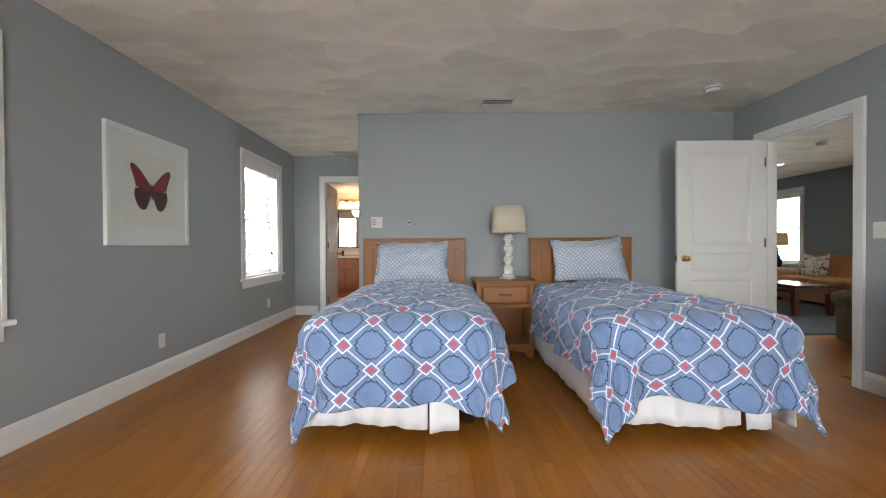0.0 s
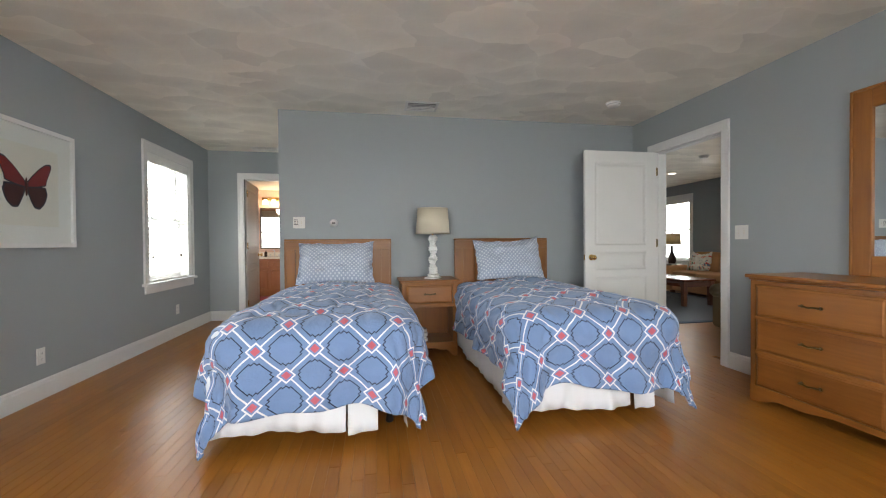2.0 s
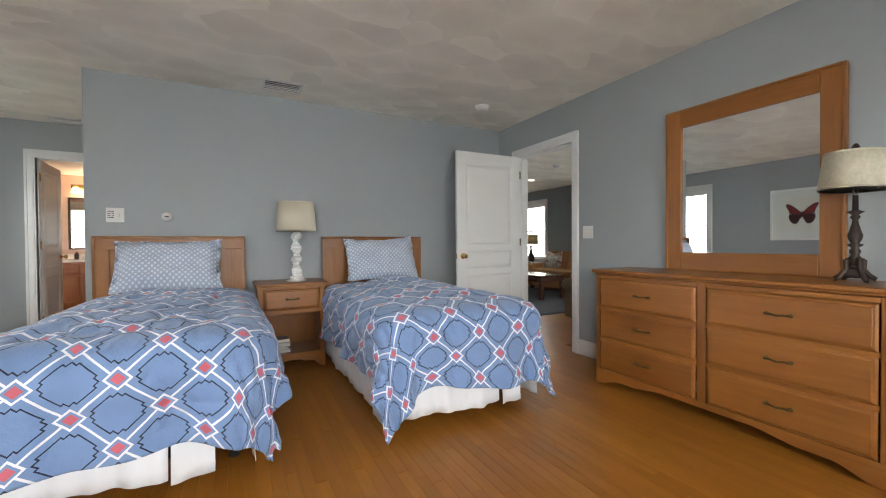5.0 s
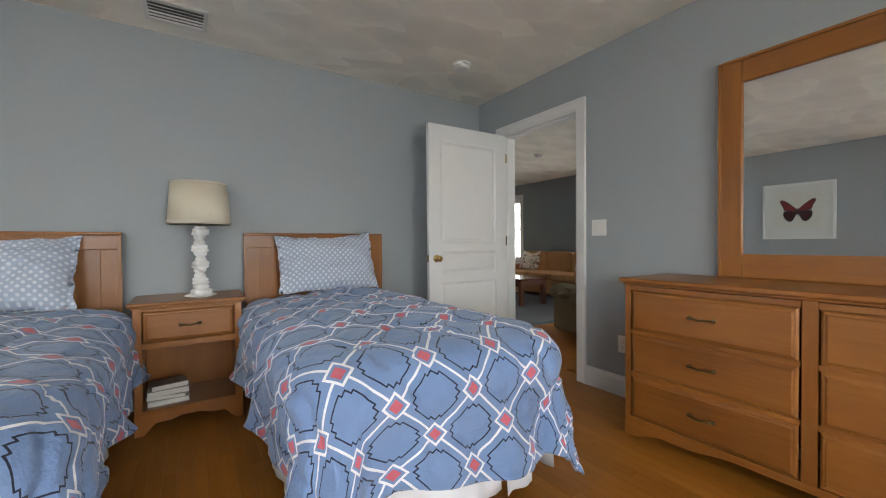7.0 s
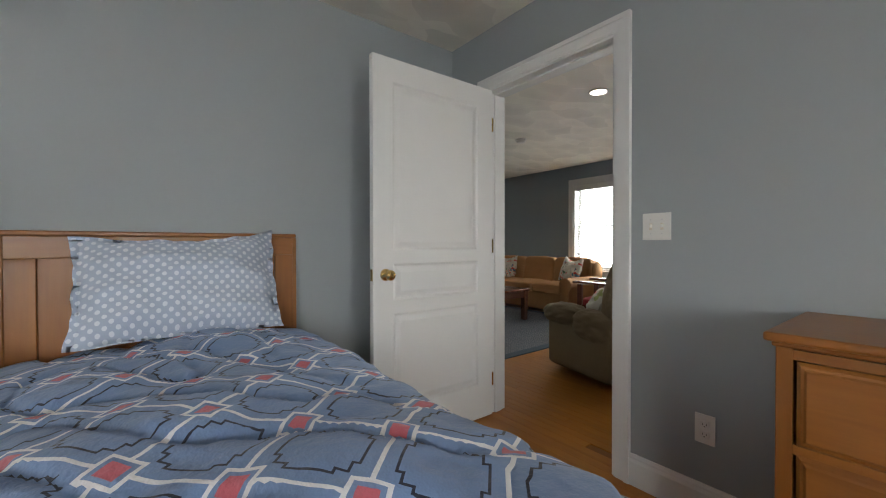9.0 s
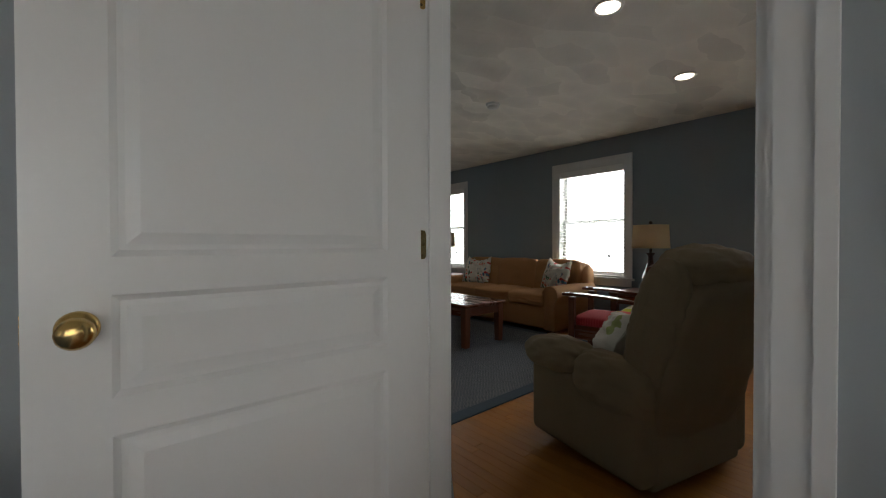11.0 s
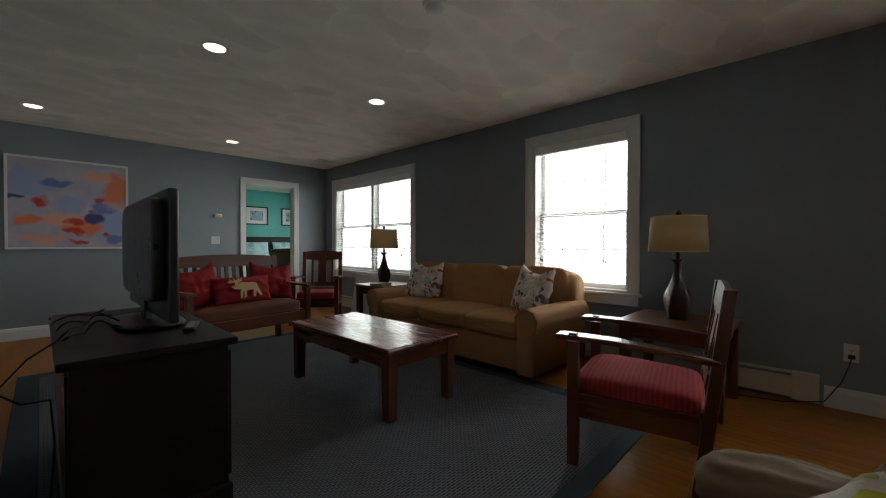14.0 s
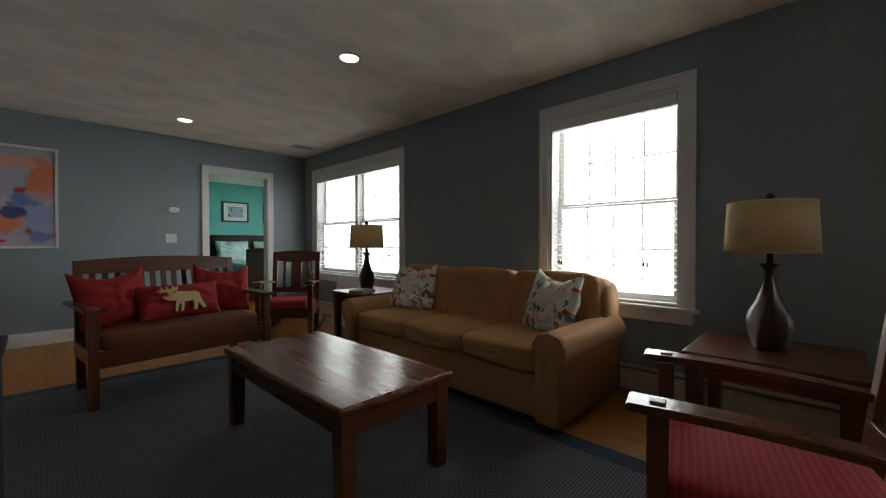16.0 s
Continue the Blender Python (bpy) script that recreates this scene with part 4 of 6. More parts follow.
# ---- bedroom ----
def bed(m, label, seed):
    """A twin bed: headboard at local y = 0, foot towards -y, middle at x = 0. The bedding lies on it."""
    d = thing("bed", m, label, "bed", "twin beds")
    part("headboard_rail", blocks((-0.515, 0.515, -0.035, 0, 1.03, 1.115), (-0.515, 0.515, -0.035, 0, 0.42, 0.52), bev=0.003), HONEY_X, d)
    part("headboard_cap", block(-0.522, 0.522, -0.045, 0.006, 1.115, 1.135, 0.007, 3), HONEY_X, d)
    for s in (-1, 1):
        part("headboard_post", block(s * 0.515, s * 0.42, -0.035, 0, 0.0, 1.03, 0.003), HONEY_Z, d)
        part("headboard_edge", block(s * 0.522, s * 0.503, -0.043, -0.035, 0.3, 1.115, 0.003), HONEY_Z, d)
    for x in (-0.265, 0.265):
        part("headboard_stile", block(x - 0.035, x + 0.035, -0.034, 0, 0.52, 1.03, 0.002), HONEY_Z, d)
    for x0, x1 in ((-0.42, -0.3), (-0.23, 0.23), (0.3, 0.42)):
        part("headboard_panel", block(x0, x1, -0.02, -0.006, 0.52, 1.03, 0.002), HONEY_Z, d)
    part("bed_frame", blocks((-0.47, -0.43, -1.88, -0.04, 0.14, 0.19), (0.43, 0.47, -1.88, -0.04, 0.14, 0.19), (-0.43, 0.43, -1.88, -1.84, 0.14, 0.19), (-0.43, 0.43, -1.0, -0.95, 0.14, 0.19)), BLACK, d, "black steel bed frame")
    for x, y in ((-0.44, -1.7), (0.44, -1.7), (-0.44, -0.3), (0.44, -0.3)):
        part("bed_leg", lathe([(0.02, 0.0), (0.026, 0.01), (0.016, 0.05), (0.016, 0.14)], 12, centre=(x, y)), BLACK, d, smooth=True)
    part("box_spring", block(-0.485, 0.485, -1.9, -0.05, 0.19, 0.4, 0.03, 3), IVORY, d)
    part("mattress", block(-0.49, 0.49, -1.92, -0.04, 0.401, 0.635, 0.05, 4), IVORY, d, smooth=True)

    def skirt(p, q, nx, ny, lo, amp, k):
        k *= 3
        L = math.hypot(q[0] - p[0], q[1] - p[1])
        def fn(u, v):
            f = u / L
            w = amp * (math.sin(u * 11 + seed) + 0.7 * math.sin(u * 31 + 1.7 * seed) + 0.5 * math.sin(u * 57 + seed)) * (1 - v) ** 0.8 + 0.022 * (1 - v)
            return (p[0] + (q[0] - p[0]) * f + nx * w, p[1] + (q[1] - p[1]) * f + ny * w, lo + (0.4 - lo) * v + 0.012 * math.sin(u * 5 + seed) * (1 - v))
        b = sheet(fn, lin(0, L, k), lin(0, 1, 6))
        ob = part("bed_skirt", b, IVORY, d, "ivory cotton bed skirt", True)
        sol = ob.modifiers.new("thick", "SOLIDIFY")
        sol.thickness = 0.002
    skirt((-0.495, -1.912), (0.2, -1.912), 0, -1, 0.085, 0.015, 40)
    skirt((0.21, -1.92), (0.37, -1.905), 0, -1, 0.05, 0.01, 14)
    skirt((-0.497, -0.1), (-0.497, -1.9), -1, 0, 0.04, 0.008, 70)
    skirt((0.497, -1.9), (0.497, -0.1), 1, 0, 0.04, 0.008, 70)
    return d


def comforter(m, label, seed, lift):
    """A quilt over the bed, hanging at both sides and the foot, its corners in pointed folds."""
    hw, foot, side, r, top = 0.385, -1.785, 0.505, 0.17, 0.69

    def fn(u, v):
        du, dv = max(0.0, abs(u) - hw), max(0.0, foot - v)
        sx = 1 if u > 0 else -1
        x0, y0 = max(-hw, min(hw, u)), max(foot, v)
        over = math.hypot(du, dv)
        lump = 0.007 * noise.noise(Vector((u * 19, v * 15 + seed, 5))) + 0.03 * noise.noise(Vector((u * 3.0 + seed, v * 3.0, seed))) + 0.012 * noise.noise(Vector((u * 8, v * 8 + seed, 2)))
        crease = abs(noise.noise(Vector((u * 5 + 2 * seed, v * 4 + u * 3, 7))))
        lump -= 0.016 * max(0.0, 1 - crease * 7)
        crown = 0.035 * (1 - (abs(x0) / hw) ** 2.5) * min(1, (y0 - foot) / 0.35 + 0.15)
        if over < 1e-6:
            return (u, v, top + crown + lump)
        nx, ny = sx * du / over, -dv / over
        corner = min(du, dv) / (max(du, dv) + 1e-6)
        arc = r * math.pi / 2
        if over < arc:
            a = over / r
            out, z = r * math.sin(a), top - r * (1 - math.cos(a))
        else:
            out, z = r, top - r - (over - arc)
        hang = max(0.0, over - arc)
        along = v if du > dv else u
        fold = (0.035 * math.sin(along * 8.5 + seed * 3) + 0.022 * math.sin(along * 17 + seed)) * min(1, hang / 0.25)
        out += 0.02 * min(1, over / 0.12) + fold * (1 - 0.5 * corner) + (0.13 + 0.05 * corner) * hang + 0.02 * math.sin(min(1.0, over / 0.4) * math.pi)
        z += 0.12 * hang * (0.5 + 0.5 * math.sin(along * 5.3 + seed * 2))
        if dv > du:
            z += 0.04 * math.exp(-((u - lift) / 0.13) ** 2) * min(1.0, hang / 0.3)
        out += lump * 0.9
        z += lump * 0.3
        return (x0 + nx * out, y0 + ny * out, max(0.03, z))
    us = lin(-hw - side, hw + side, 130)
    vs = lin(foot - 0.60, -0.2, 160)
    d = part("comforter", sheet(fn, us, vs), LATTICE, None, smooth=True)
    d.matrix_basis = m
    sol = d.modifiers.new("thick", "SOLIDIFY")
    sol.thickness, sol.offset = 0.012, -1.0
    b = sheet(fn, lin(us[0] + 0.004, us[-1] - 0.004, 56), lin(vs[0] + 0.004, vs[-1], 70))
    b.normal_update()
    for v in b.verts:
        v.co -= v.normal * 0.017
    part("lining", b, ZIGZAG, d, "grey and pink printed lining", True)
    return tagged(d, label, "comforter", "bed comforters")


def bed_pillow(m, label, seed, ear):
    d = part("bed_pillow", pillow(0.73, 0.44, 0.24, 0.12, ear, 0.015, seed, 34), DOTS, None, smooth=True)
    d.matrix_basis = m
    return tagged(d, label, "pillow", "bed pillows")


bed(pose(-0.295, 3.995, 0), "honey maple twin bed with a panelled headboard", 0.7)
bed(pose(1.412, 3.995, 0), "honey maple twin bed standing beside the door", 2.1)
comforter(pose(-0.272, 3.995, 0, 0, 0, 0.8), "blue lattice-print comforter with coral squares on the bed", 1.3, 0.24)
comforter(pose(1.412, 3.995, 0), "blue lattice-print comforter draped over the bed", 4.4, -0.26)
bed_pillow(pose(-0.31, 3.74, 0.705, -27), "pale blue dotted pillow leaning on the headboard", 3.1, 0.015)
bed_pillow(pose(1.45, 3.74, 0.71, -25), "pale blue dotted pillow with a raised corner", 8.2, 0.05)
_p = part("bed_pillow", pillow(0.6, 0.36, 0.14, 0.03, 0, 0.01, 5.5), IVORY, None, smooth=True)
_p.matrix_basis = pose(-0.3, 3.87, 0.735, -14)
tagged(_p, "cream pillow tucked behind the dotted one", "pillow", "bed pillows")


def handle_pull(parent, x, y, z, w=0.09):
    pts = [(x - w / 2, y, z), (x - w / 2, y - 0.022, z + 0.002), (x - w / 4, y - 0.026, z + 0.003), (x, y - 0.024, z - 0.003), (x + w / 4, y - 0.026, z + 0.003), (x + w / 2, y - 0.022, z + 0.002), (x + w / 2, y, z)]
    h = part("handle", tube(pts, 0.0055, 8), ANTIQUE, parent, "antique brass pull", smooth=True)
    for s in (-1, 1):
        part("rosette", lathe([(0.011, 0), (0.010, 0.003), (0.004, 0.004)], 12), ANTIQUE, h, smooth=True).matrix_basis = pose(x + s * w / 2, y, z, 90)


def raised_front(x0, x1, z0, z1, y):
    """A drawer front with a chamfered edge, its face at y, towards -y."""
    b = bmesh.new()
    rings = []
    for inset, yy in ((0, y + 0.018), (0, y + 0.012), (0.008, y + 0.005), (0.014, y + 0.004), (0.02, y)):
        rings.append([b.verts.new((x, yy, z)) for x, z in ((x0 + inset, z0 + inset), (x1 - inset, z0 + inset), (x1 - inset, z1 - inset), (x0 + inset, z1 - inset))])
    for r0, r1 in zip(rings, rings[1:]):
        for i in range(4):
            b.faces.new((r0[i], r0[(i + 1) % 4], r1[(i + 1) % 4], r1[i]))
    b.faces.new(rings[-1]), b.faces.new(rings[0][::-1])
    bmesh.ops.recalc_face_normals(b, faces=b.faces[:])
    return b


def scalloped(x0, x1, y0, y1, top, fn, k=48):
    """An apron board whose lower edge follows fn."""
    b = bmesh.new()
    g = []
    for x in lin(x0, x1, k):
        z = fn((x - x0) / (x1 - x0))
        g.append([b.verts.new(p) for p in ((x, y0, z), (x, y0, top), (x, y1, top), (x, y1, z))])
    for a, c in zip(g, g[1:]):
        for i in range(4):
            b.faces.new((a[i], c[i], c[(i + 1) % 4], a[(i + 1) % 4]))
    b.faces.new(g[0]), b.faces.new(g[-1][::-1])
    bmesh.ops.recalc_face_normals(b, faces=b.faces[:])
    return b


def step(a, c, x):
    x = max(0.0, min(1.0, (x - a) / (c - a)))
    return x * x * (3 - 2 * x)


def nightstand(m):
    d = thing("nightstand", m, "honey maple nightstand with one drawer and open shelf", "nightstand")
    W, D, H = 0.265, 0.40, 0.715
    for s in (-1, 1):
        part("side_panel", block(s * W, s * (W - 0.02), -D + 0.02, 0, 0.0, H, 0.002), HONEY_Z, d)
        part("stile", block(s * W, s * (W - 0.04), -D, -D + 0.02, 0.05, H, 0.003), HONEY_Z, d)
    part("top", block(-W - 0.025, W + 0.025, -D - 0.03, 0.005, H, H + 0.022, 0.008, 3), HONEY_X, d)
    part("top_moulding", block(-W - 0.008, W + 0.008, -D - 0.012, 0, H - 0.014, H, 0.005), HONEY_X, d)
    part("back_panel", block(-W + 0.02, W - 0.02, -0.012, 0, 0.09, H - 0.014), HONEY_Z, d)
    part("shelf", block(-W + 0.02, W - 0.02, -D + 0.02, -0.012, 0.115, 0.135), HONEY_X, d)
    part("rail", blocks((-W + 0.04, W - 0.04, -D, -D + 0.02, 0.475, 0.51), (-W + 0.04, W - 0.04, -D, -D + 0.02, 0.685, 0.70), bev=0.002), HONEY_X, d)
    part("partition", block(-W + 0.02, W - 0.02, -D + 0.02, -0.012, 0.48, 0.495), HONEY_X, d)
    dr = part("drawer", raised_front(-W + 0.045, W - 0.045, 0.513, 0.683, -D - 0.014), HONEY_X, d)
    handle_pull(dr, 0, -D - 0.014, 0.60)
    part("apron", scalloped(-W, W, -D - 0.001, -D + 0.019, 0.136, lambda f: 0.062 * min(step(0.06, 0.2, f), step(0.94, 0.8, f)) + 0.018 * min(step(0.3, 0.42, f), step(0.7, 0.58, f))), HONEY_X, d)
    return d


nightstand(pose(0.575, 3.99, 0))

for i, (w, dd, h, col, rz) in enumerate([(0.2, 0.15, 0.028, (0.5, 0.5, 0.48), 4), (0.19, 0.14, 0.024, (0.25, 0.3, 0.22), -6), (0.2, 0.145, 0.03, (0.6, 0.6, 0.58), 3), (0.18, 0.13, 0.03, (0.2, 0.16, 0.13), 12)]):
    z = 0.135 + (0, 0.0285, 0.053, 0.0835)[i]
    bk = thing("book", pose(0.46, 3.72, z, 0, 0, rz), "paperback book lying in a small stack", "book", "books on the shelf")
    part("cover", blocks((-w / 2, w / 2, -dd / 2, dd / 2, 0, 0.002), (-w / 2, w / 2, -dd / 2, dd / 2, h - 0.002, h), (-w / 2, -w / 2 + 0.002, -dd / 2, dd / 2, 0.002, h - 0.002)), plain("book_cover", col, 0.5, var=0.2, scale=20), bk)
    part("page_block", block(-w / 2 + 0.003, w / 2 - 0.004, -dd / 2 + 0.004, dd / 2 - 0.004, 0.002, h - 0.002), PAPER, bk)


def drum_shade(r0, r1, z0, z1, material, parent, squeeze=1.0, label="linen drum shade"):
    b = lathe([(r0, z0), (r1, z1)], 48)
    bmesh.ops.delete(b, geom=[f for f in b.faces if len(f.verts) > 4], context="FACES_ONLY")
    for f in b.faces:
        f.smooth = True
    lay = b.loops.layers.uv.new("UVMap")
    for f in b.faces:
        for lp in f.loops:
            lp[lay].uv = (math.atan2(lp.vert.co.y, lp.vert.co.x) * r0, lp.vert.co.z)
    ob = part("shade", b, material, parent, label)
    ob.scale = (1, squeeze, 1)
    sol = ob.modifiers.new("thick", "SOLIDIFY")
    sol.thickness, sol.offset = 0.003, 0
    for r, z in ((r0, z0), (r1, z1)):
        t = part("shade_rim", lathe([(r + 0.0022, z - 0.004), (r + 0.003, z), (r + 0.0022, z + 0.004), (r - 0.0022, z + 0.004), (r - 0.003, z), (r - 0.0022, z - 0.004), (r + 0.0022, z - 0.004)], 48), material, ob, smooth=True)


def white_lamp(m):
    d = thing("table_lamp", m, "white twisted ceramic table lamp with cream shade", "lamp")
    b = bmesh.new()
    seg, rings = 24, []
    for i in range(90):
        z = 0.43 * i / 89
        if z < 0.065:
            r = 0.075 - 0.04 * (z / 0.065) + 0.008 * math.sin(z * 220)
        else:
            r = 0.034 + 0.009 * math.sin((z - 0.065) * 62) + 0.004 * math.sin(z * 250)
        ring = []
        for k in range(seg):
            a = 2 * math.pi * k / seg
            rr = r * (1 + 0.14 * math.sin(3 * a + z * 34) + 0.06 * math.sin(7 * a - z * 60))
            ring.append(b.verts.new((rr * math.cos(a), rr * math.sin(a), z)))
        rings.append(ring)
    for p, q in zip(rings, rings[1:]):
        for k in range(seg):
            b.faces.new((p[k], p[(k + 1) % seg], q[(k + 1) % seg], q[k]))
    b.faces.new(rings[0][::-1]), b.faces.new(rings[-1])
    part("base", b, CERAMIC, d, "twisted white ceramic base", smooth=True)
    part("stem", lathe([(0.008, 0.43), (0.008, 0.6), (0.0001, 0.6)], 12), BRASS, d)
    drum_shade(0.167, 0.148, 0.445, 0.69, SHADE, d, 1.0, "cream linen drum shade")


white_lamp(pose(0.63, 3.735, 0.737))


def dresser(m):
    """Six-drawer dresser; local x along the wall, front towards -y."""
    d = thing("dresser", m, "honey maple six-drawer dresser with a scalloped base", "dresser")
    W, D, H = 1.52, 0.45, 0.835
    for x in (0.0, W - 0.02):
        part("side_panel", block(x, x + 0.02, -D + 0.02, 0, 0.0, H, 0.002), HONEY_Z, d)
    part("back_panel", block(0.02, W - 0.02, -0.012, 0, 0.08, H), HONEY_X, d)
    part("top", block(-0.02, W + 0.02, -D - 0.03, 0.0, H, H + 0.024, 0.008, 3), HONEY_X, d)
    part("top_moulding", block(-0.006, W + 0.006, -D - 0.012, 0, H - 0.014, H, 0.005), HONEY_X, d)
    mid = W / 2
    for x in (0.0, mid - 0.025, W - 0.035):
        part("stile", block(x, x + (0.05 if x == mid - 0.025 else 0.035), -D, -D + 0.02, 0.1, H - 0.014, 0.003), HONEY_Z, d)
    zs = [(0.115, 0.33), (0.35, 0.56), (0.58, 0.79)]
    for lo, hi in zs:
        for x0, x1 in ((0.042, mid - 0.032), (mid + 0.032, W - 0.042)):
            dr = part("drawer", raised_front(x0, x1, lo, hi, -D - 0.012), HONEY_X, d)
            handle_pull(dr, (x0 + x1) / 2, -D - 0.012, (lo + hi) / 2 + 0.005, 0.1)
    for z in (0.34, 0.57, 0.805):
        for x0, x1 in ((0.035, mid - 0.025), (mid + 0.025, W - 0.035)):
            part("rail", block(x0, x1, -D, -D + 0.02, z - 0.012, z + 0.012), HONEY_X, d)
    part("apron", scalloped(0, W, -D - 0.002, -D + 0.019, 0.112, lambda f: 0.0 + 0.05 * min(step(0.02, 0.13, f), step(0.98, 0.87, f)) + 0.028 * min(step(0.2, 0.34, f), step(0.8, 0.66, f))), HONEY_X, d)
    return d


dresser(pose(3.034, 2.165, 0, 0, 0, -90))

mr = thing("dresser_mirror", pose(3.045, 1.405, 0.859, 0, 0, -90), "large mirror in a honey maple frame on the dresser", "mirror")
W2, HT = 0.48, 1.14
part("frame_stile", block(-W2, -W2 + 0.1, -0.032, 0, 0, HT, 0.006), HONEY_Z, mr)
part("frame_stile", block(W2 - 0.1, W2, -0.032, 0, 0, HT, 0.006), HONEY_Z, mr)
part("frame_rail", block(-W2 + 0.1, W2 - 0.1, -0.031, 0, 0, 0.125, 0.006), HONEY_X, mr)
part("frame_rail", block(-W2 + 0.1, W2 - 0.1, -0.031, 0, HT - 0.12, HT, 0.006), HONEY_X, mr)
part("frame_edge", blocks((-W2 - 0.008, -W2 + 0.008, -0.04, -0.0, 0, HT + 0.006), (W2 - 0.008, W2 + 0.008, -0.04, -0.0, 0, HT + 0.006), (-W2 + 0.008, W2 - 0.008, -0.04, 0, HT - 0.008, HT + 0.008), bev=0.004), HONEY_Z, mr)
part("mirror_glass", block(-W2 + 0.095, W2 - 0.095, -0.016, -0.01, 0.12, HT - 0.115), MIRROR, mr, "clear mirror glass")

lm = thing("table_lamp", pose(2.83, 0.83, 0.859), "bronze turned table lamp with marbled paper shade", "lamp")
prof = [(0.045, 0.07), (0.03, 0.085), (0.022, 0.1), (0.032, 0.115), (0.02, 0.13), (0.03, 0.15), (0.018, 0.165), (0.042, 0.18), (0.02, 0.187), (0.032, 0.205), (0.038, 0.225), (0.03, 0.245), (0.018, 0.28), (0.014, 0.30), (0.026, 0.315), (0.016, 0.325), (0.045, 0.34), (0.016, 0.348), (0.014, 0.42)]
part("column", lathe(prof, 24), BRONZE, lm, smooth=True)
for k in range(4):
    b = tube([(0.02, 0, 0.11), (0.05, 0, 0.1), (0.045, 0, 0.06), (0.075, 0, 0.03), (0.105, 0, 0.015), (0.1, 0, 0.008)], 0.014, 8)
    part("foot", b, BRONZE, lm, smooth=True).matrix_basis = pose(0, 0, 0, 0, 0, 45 + 90 * k)
part("plinth", block(-0.04, 0.04, -0.04, 0.04, 0.02, 0.07, 0.012), BRONZE, lm)
drum_shade(0.185, 0.155, 0.45, 0.62, SHADE_M, lm, 0.7, "marbled paper shade")
part("harp", tube([(0.0, -0.0, 0.42), (0.03, 0, 0.44), (0.05, 0, 0.52), (0.03, 0, 0.61), (0, 0, 0.63)], 0.003, 6), NICKEL, lm)
part("harp", tube([(0.0, -0.0, 0.42), (-0.03, 0, 0.44), (-0.05, 0, 0.52), (-0.03, 0, 0.61), (0, 0, 0.63)], 0.003, 6), NICKEL, lm)
part("finial", lathe([(0.012, 0.628), (0.022, 0.634), (0.01, 0.642), (0.016, 0.652), (0.008, 0.668), (0.0001, 0.672)], 16), BRONZE, lm, smooth=True)

for o in lm.children:
    if o.name.split(".")[0] in ("column", "foot", "plinth"):
        o.matrix_basis = Matrix.Diagonal((0.74, 0.74, 1.0, 1.0)) @ o.matrix_basis


def butterfly(parent, y):
    """Two pairs of wings and a body as thin raised shapes."""
    fore = [(0.0, 0.03), (-0.02, 0.06), (-0.07, 0.12), (-0.115, 0.16), (-0.145, 0.165), (-0.15, 0.14), (-0.135, 0.10), (-0.12, 0.06), (-0.115, 0.03), (-0.06, 0.01), (0.0, 0.0)]
    hind = [(0.0, 0.01), (-0.06, 0.02), (-0.115, 0.02), (-0.125, -0.02), (-0.115, -0.06), (-0.1, -0.09), (-0.075, -0.115), (-0.045, -0.11), (-0.025, -0.07), (-0.01, -0.03)]
    for s in (1, -1):
        for pts, mat, sc, dy in ((hind, BUTTERFLY_K, 1.0, 0.0), (hind, BUTTERFLY_B, 0.84, 0.0012), (fore, BUTTERFLY_K, 1.0, 0.0022), (fore, BUTTERFLY_R, 0.87, 0.0034)):
            b = bmesh.new()
            cx, cz = sum(p[0] for p in pts) / len(pts), sum(p[1] for p in pts) / len(pts)
            vs = [b.verts.new((1.4 * s * (cx + (p[0] - cx) * sc), y - dy, 1.2 * (cz + (p[1] - cz) * sc) - 0.02)) for p in pts]
            b.faces.new(vs if s > 0 else vs[::-1])
            r = bmesh.ops.extrude_face_region(b, geom=b.faces[:])
            bmesh.ops.translate(b, verts=[v for v in r["geom"] if isinstance(v, bmesh.types.BMVert)], vec=(0, -0.001, 0))
            bmesh.ops.recalc_face_normals(b, faces=b.faces[:])
            part("wing", b, mat, parent)
    part("butterfly_body", cushion(0.02, 0.006, 0.13, 5, 2.2, m=Matrix.Translation((0, y - 0.003, -0.01))), BUTTERFLY_B, parent, smooth=True)


pic = thing("framed_butterfly_print", pose(-2.28, 3.005, 1.5, 0, 0, 90), "red butterfly print in a white frame", "picture")
F, fw = 0.425, 0.032
part("frame", blocks((-F, -F + fw, -0.028, 0, -F, F), (F - fw, F, -0.028, 0, -F, F), (-F + fw, F - fw, -0.028, 0, F - fw, F), (-F + fw, F - fw, -0.028, 0, -F, -F + fw), bev=0.002), TRIM, pic, "white wooden frame")
part("mat_board", block(-F + fw, F - fw, -0.012, -0.004, -F + fw, F - fw), MAT_CARD, pic)
part("print", block(-0.275, 0.275, -0.0135, -0.0122, -0.275, 0.275), PAPER, pic)
butterfly(pic, -0.0137)
g = part("glazing", block(-F + fw, F - fw, -0.023, -0.021, -F + fw, F - fw), GLASS, pic)
g.visible_shadow = False

